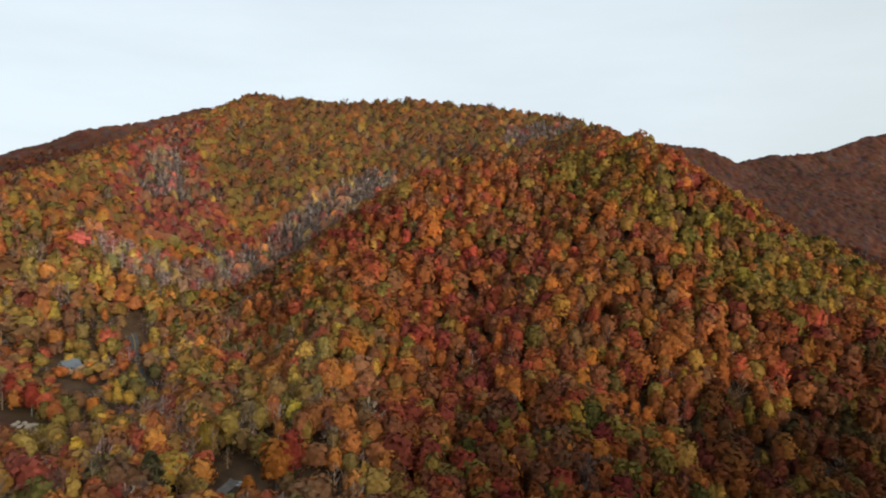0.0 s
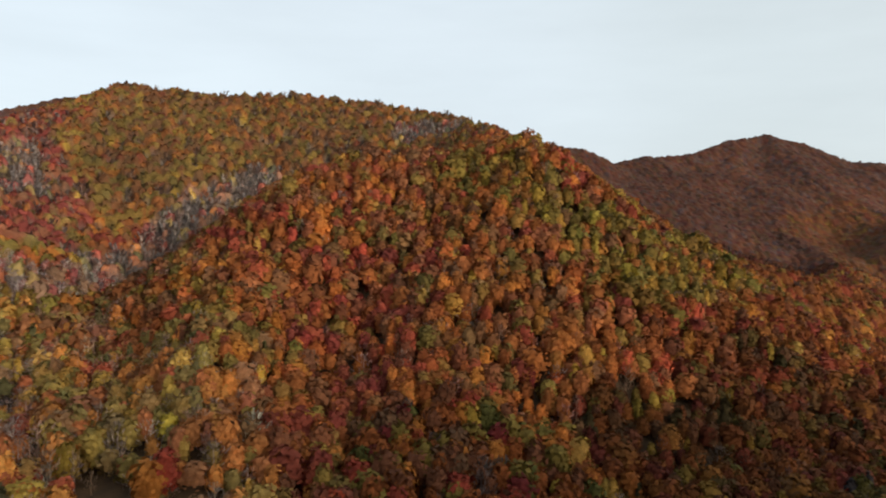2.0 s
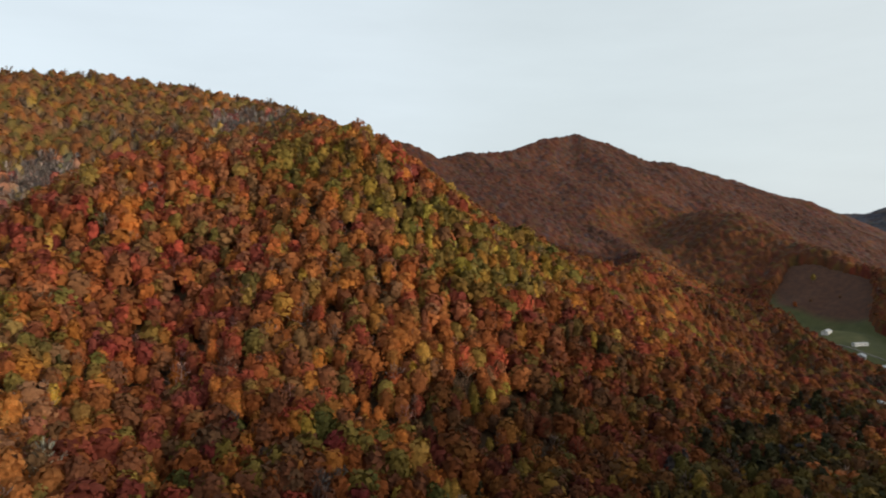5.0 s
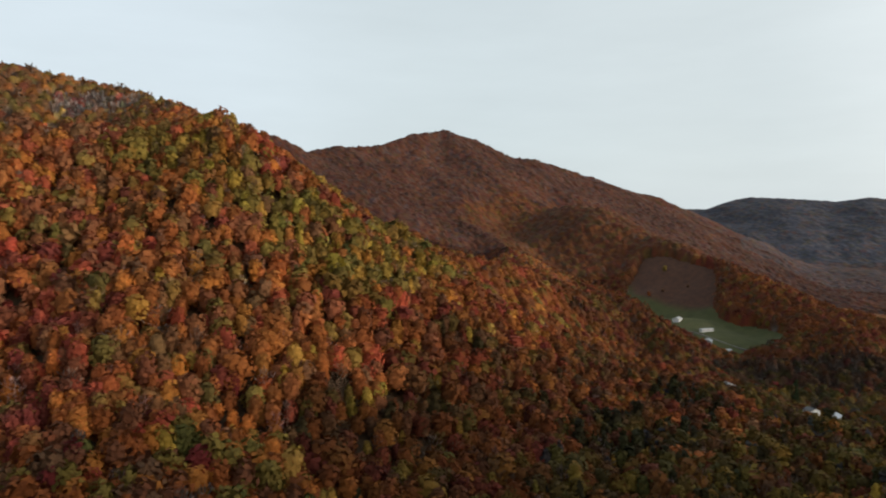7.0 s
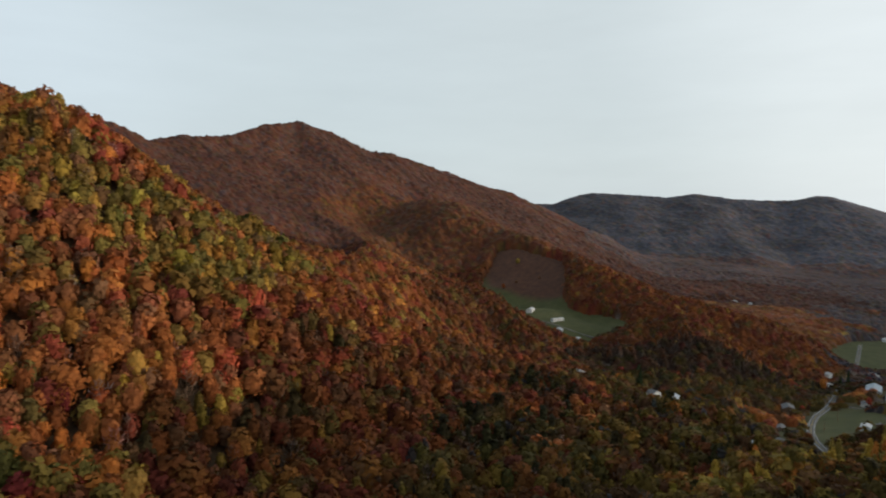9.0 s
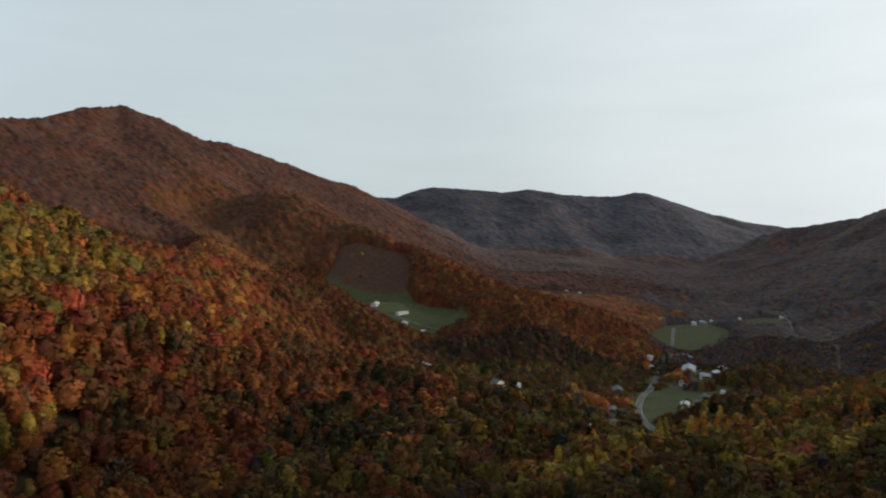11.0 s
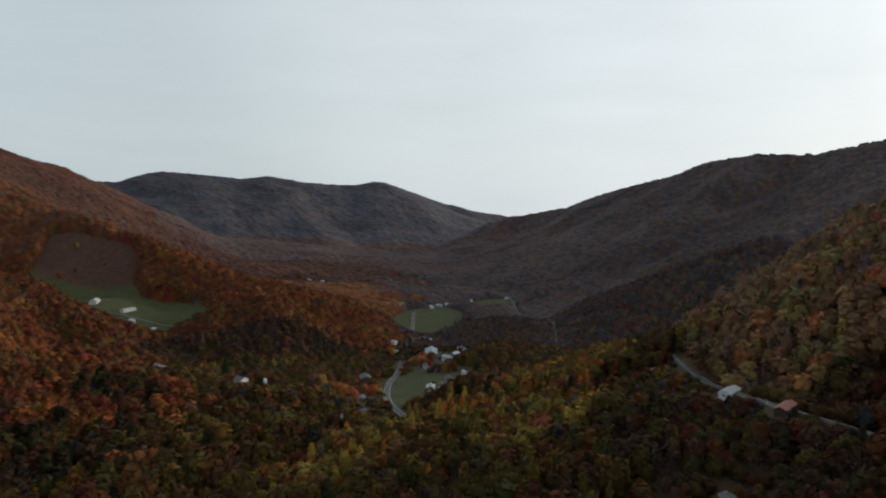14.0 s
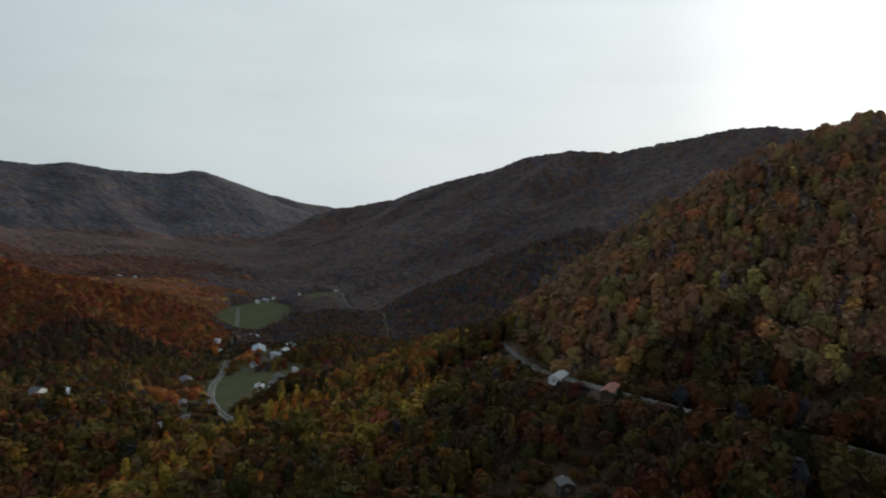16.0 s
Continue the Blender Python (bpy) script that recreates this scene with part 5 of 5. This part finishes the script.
GLASS.b.inputs["Base Color"].default_value = (0.03, 0.035, 0.04, 1)
GLASS.b.inputs["Specular IOR Level"].default_value = 0.6
GLASS = GLASS.m
TRIM = plain("white_trim", (0.75, 0.75, 0.72), 0.5, 0, .1)
TIMBER = plain("timber", (0.24, 0.15, 0.085), 0.8, 0, .3, 4.0)
CONCRETE = plain("concrete", (0.42, 0.41, 0.38), 0.85)


def box(bm, x, y, z, sx, sy, sz):
    """A box in a bmesh, by its middle and size."""
    made = bmesh.ops.create_cube(bm, size=1)["verts"]
    bmesh.ops.scale(bm, vec=(sx, sy, sz), verts=made)
    bmesh.ops.translate(bm, vec=(x, y, z), verts=made)
    return made


def part(name, bm, material, parent, label=""):
    """Links a bmesh as one mesh object under a thing or under a part."""
    me = bpy.data.meshes.new(name)
    bm.to_mesh(me)
    bm.free()
    me.materials.append(material)
    ob = new(name, me)
    ob.parent = parent
    return tagged(ob, label)


def box_part(name, material, parent, *args, label=""):
    bm = bmesh.new()
    box(bm, *args)
    return part(name, bm, material, parent, label)


def gable(bm, w, d, h, rise):
    """Walls with two gables, closed below the roof."""
    v = [bm.verts.new(p) for p in ((-w / 2, -d / 2, -2), (w / 2, -d / 2, -2), (w / 2, d / 2, -2), (-w / 2, d / 2, -2),
                                   (-w / 2, -d / 2, h), (w / 2, -d / 2, h), (w / 2, d / 2, h), (-w / 2, d / 2, h), (-w / 2, 0, h + rise), (w / 2, 0, h + rise))]
    for f in ((3, 2, 1, 0), (0, 1, 5, 4), (2, 3, 7, 6), (1, 2, 6, 9, 5), (3, 0, 4, 8, 7), (4, 5, 9, 8), (6, 7, 8, 9)):
        bm.faces.new([v[i] for i in f])


def roof_slope(w, d, h, rise, side, over=.5, thick=.22):
    """One slope of a gabled roof, overhanging, as a slab."""
    bm = bmesh.new()
    n = Vector((0, side * rise, d / 2)).normalized()
    low = Vector((0, side * (d / 2 + over), h - over * rise / (d / 2)))
    high = Vector((0, -side * .05, h + rise))
    ring = []
    for x in (-w / 2 - over, w / 2 + over):
        for p in (low, high):
            for k in (.04, thick):
                ring.append(bm.verts.new(Vector((x, 0, 0)) + p + n * k))
    for f in ((0, 1, 3, 2), (4, 6, 7, 5), (0, 2, 6, 4), (1, 5, 7, 3), (0, 4, 5, 1), (2, 3, 7, 6)):
        bm.faces.new([ring[i] for i in f])
    bmesh.ops.recalc_face_normals(bm, faces=bm.faces)
    return bm


def window(parent, x, y, z, w, h, facing):
    """A window: frame on the wall and a pane in it. facing: +-1 along y, +-2 along x."""
    across = abs(facing) == 2
    s = math.copysign(1, facing)
    size = (lambda a, t, b: (t, a, b)) if across else (lambda a, t, b: (a, t, b))
    off = (s * .03, 0) if across else (0, s * .03)
    frame_ob = box_part("window", TRIM, parent, x + off[0], y + off[1], z, *size(w + .25, .12, h + .25))
    off = (s * .10, 0) if across else (0, s * .10)
    box_part("pane", GLASS, frame_ob, x + off[0], y + off[1], z, *size(w, .06, h))


def house(x, y, turn, w, d, h, walls, roof, label):
    z = float(ground_height(np.array([x]), np.array([y]))[0])
    h = h * 1.1
    rise = d * (.10 if "mobile" in label or "flat" in label or "shelter" in label else .22)
    barn = any(k in label for k in ("shed", "barn", "shelter", "hall"))
    root = new("shed" if "shed" in label or "shelter" in label else "barn" if "barn" in label else "house")
    bm = bmesh.new()
    gable(bm, w, d, h, rise)
    part("wall", bm, WALLS[walls], root)
    for side in (1, -1):
        part("roof", roof_slope(w, d, h, rise, side), ROOFS[roof], root)
    n = max(int(w / 3.2), 1)
    for side in (1, -1):
        for k in range(n):
            wx = (k + .5) * w / n - w / 2
            if k == n // 2 and side == -1:
                box_part("door", TIMBER if not barn else TRIM, root, wx, side * (d / 2 + .03), 1.05, 1.0 if not barn else 2.6, .12, 2.1 if not barn else 2.6)
            elif not barn:
                for level in range(1 + (h > 4.5)):
                    window(root, wx, side * d / 2, 1.55 + 2.6 * level, 1.0, 1.2, side)
    if not barn:
        for side in (2, -2):
            window(root, math.copysign(w / 2, side), 0, h * .5 + .2, 1.1, 1.2, side)
        if h > 3.1:
            box_part("chimney", CONCRETE, root, w * .22, d * .12, h + rise + .1, .8, .8, 1.8)
    root.matrix_basis = pose(x, y, z + .35, 0, 0, turn)
    return tagged(root, label, "shed" if barn else "house", "valley buildings")


for row in HOUSES:
    house(*row)

# the log cabin above the hollow
cabin = new("log_cabin")
bm = bmesh.new()
gable(bm, 10.5, 7.5, 3.2, 2.9)
part("wall", bm, WALLS["log"], cabin, "honey coloured log walls")
for side in (1, -1):
    part("roof", roof_slope(10.5, 7.5, 3.2, 2.9, side, .8), ROOFS["grey_metal_roof"], cabin, "blue grey metal roof")
bm = bmesh.new()
gable(bm, 5.0, 5.5, 2.6, 1.7)
wing = part("wing", bm, WALLS["log"], cabin)
wing.location = (2.6, -5.0, -.4)
wing.rotation_euler = (0, 0, radians(90))
for side in (1, -1):
    part("wing_roof", roof_slope(5.0, 5.5, 2.6, 1.7, side, .6), ROOFS["grey_metal_roof"], wing)
box_part("deck", TIMBER, cabin, -6.6, 0, .1, 3.0, 7.5, .25)
for y in (-3.4, 0, 3.4):
    box_part("porch_post", TIMBER, cabin, -7.9, y, .6, .22, .22, 4.4)
for x in (-3.6, -1.0):
    window(cabin, x, -3.75, 1.6, 1.3, 1.5, -1)
window(cabin, -5.25, -1.7, 1.6, 1.6, 1.9, -2)
window(cabin, -5.25, 1.7, 1.6, 1.6, 1.9, -2)
window(cabin, -5.25, 0, 4.3, 1.6, 1.5, -2)
box_part("chimney", CONCRETE, cabin, 3.4, 1.2, 5.8, .9, .9, 2.6)
cabin.matrix_basis = pose(-236, 429, float(ground_height(-236.0, 429.0)) + 1.6, 0, 0, 62)
tagged(cabin, "log cabin with a blue grey metal roof above the hollow", "cabin")

# ---- cars on the driveway ----
RUBBER = plain("tyre_rubber", (0.025, 0.025, 0.025), 0.9)
RIM = plain("rim_metal", (0.5, 0.5, 0.5), 0.3, 0.8)


def car(x, y, turn, paint, label):
    root = new("car")
    bm = bmesh.new()
    box(bm, 0, 0, .62, 4.5, 1.8, .62)
    bmesh.ops.bevel(bm, geom=bm.edges[:], offset=.16, segments=2, affect="EDGES")
    part("body", bm, paint, root)
    bm = bmesh.new()
    for v in box(bm, -.2, 0, 1.2, 2.5, 1.6, .62):
        if v.co.z > 1.2:
            v.co.x, v.co.y = -.2 + (v.co.x + .2) * .7, v.co.y * .84
    bmesh.ops.bevel(bm, geom=bm.edges[:], offset=.08, segments=2, affect="EDGES")
    cabin_part = part("cabin", bm, paint, root)
    box_part("windscreen", GLASS, cabin_part, -.2, 0, 1.2, 2.42, 1.2, .36)
    for side in (1, -1):
        box_part("side_window", GLASS, cabin_part, -.2, side * .735, 1.2, 1.7, .06, .34)
    for wx in (1.4, -1.4):
        for wy in (.82, -.82):
            bm = bmesh.new()
            bmesh.ops.create_cone(bm, segments=14, radius1=.33, radius2=.33, depth=.24, cap_ends=True, matrix=Matrix.Translation((wx, wy, .33)) @ Matrix.Rotation(radians(90), 4, "X"))
            wheel = part("wheel", bm, RUBBER, root)
            bm = bmesh.new()
            bmesh.ops.create_cone(bm, segments=10, radius1=.2, radius2=.2, depth=.27, cap_ends=True, matrix=Matrix.Translation((wx, wy, .33)) @ Matrix.Rotation(radians(90), 4, "X"))
            part("rim", bm, RIM, wheel)
    for wy in (.6, -.6):
        box_part("headlight", TRIM, root, 2.22, wy, .7, .08, .34, .14)
    root.matrix_basis = pose(x, y, float(ground_height(float(x), float(y))) + .75, 0, 0, turn)
    return tagged(root, label, "car", "parked cars")


car(-92.5, 306.0, 75, plain("white_car_paint", (0.75, 0.75, 0.76), 0.25, 0, .05), "white car parked on a gravel driveway")
car(-89.5, 307.0, 75, plain("dark_car_paint", (0.03, 0.03, 0.035), 0.25, 0, .05), "dark car parked on a gravel driveway")
car(707, 226, 20, plain("silver_car_paint", (0.45, 0.46, 0.47), 0.3, .5, .05), "silver car parked beside a white house")

# ---- poles along the roads ----


def pole(x, y, height=10.0, turn=0.0):
    root = new("utility_pole")
    bm = bmesh.new()
    bmesh.ops.create_cone(bm, segments=8, radius1=.2, radius2=.13, depth=height, cap_ends=True, matrix=Matrix.Translation((0, 0, height / 2)))
    part("pole", bm, TIMBER, root)
    arm = box_part("crossarm", TIMBER, root, 0, 0, height - .7, 2.4, .12, .14)
    for ox in (-1.0, 0, 1.0):
        box_part("insulator", RIM, arm, ox, 0, height - .5, .12, .12, .26)
    root.matrix_basis = pose(x, y, float(ground_height(float(x), float(y))) - .3, 0, 0, turn)
    return tagged(root, "weathered wooden utility pole beside the road", "utility pole", "utility poles")


first_pole = pole(451, 15, 11, 60)
for x, y in ((390, -9), (353, -31), (321, -49), (535, 13), (614, 39), (767, 276), (700, 268), (-170, 412), (-196, 309)):
    copy_thing(first_pole, pose(x, y, float(ground_height(float(x), float(y))) - .3, 0, 0, 60))

# ---- pale boulders and a container by the hollow road ----
ROCK = plain("pale_rock", (0.42, 0.37, 0.29), 0.9, 0, .35, 2.0)
rock_rng = np.random.RandomState(8)
for k in range(12):
    v = ICO_V * rock_rng.uniform(.7, 1.2, (12, 1)) * rock_rng.uniform(.8, 1.9) * [1.2, 1, .8]
    x, y = -214 + rock_rng.uniform(-9, 9), 346 + rock_rng.uniform(-3, 3)
    b = new("boulder", mesh_from("boulder", v, ICO_F, ROCK))
    b.matrix_basis = pose(x, y, float(ground_height(x, y)) + .5, 0, 0, rock_rng.uniform(0, 360))
    tagged(b, "pale boulder in a heap beside the road", "boulder", "boulder heap")
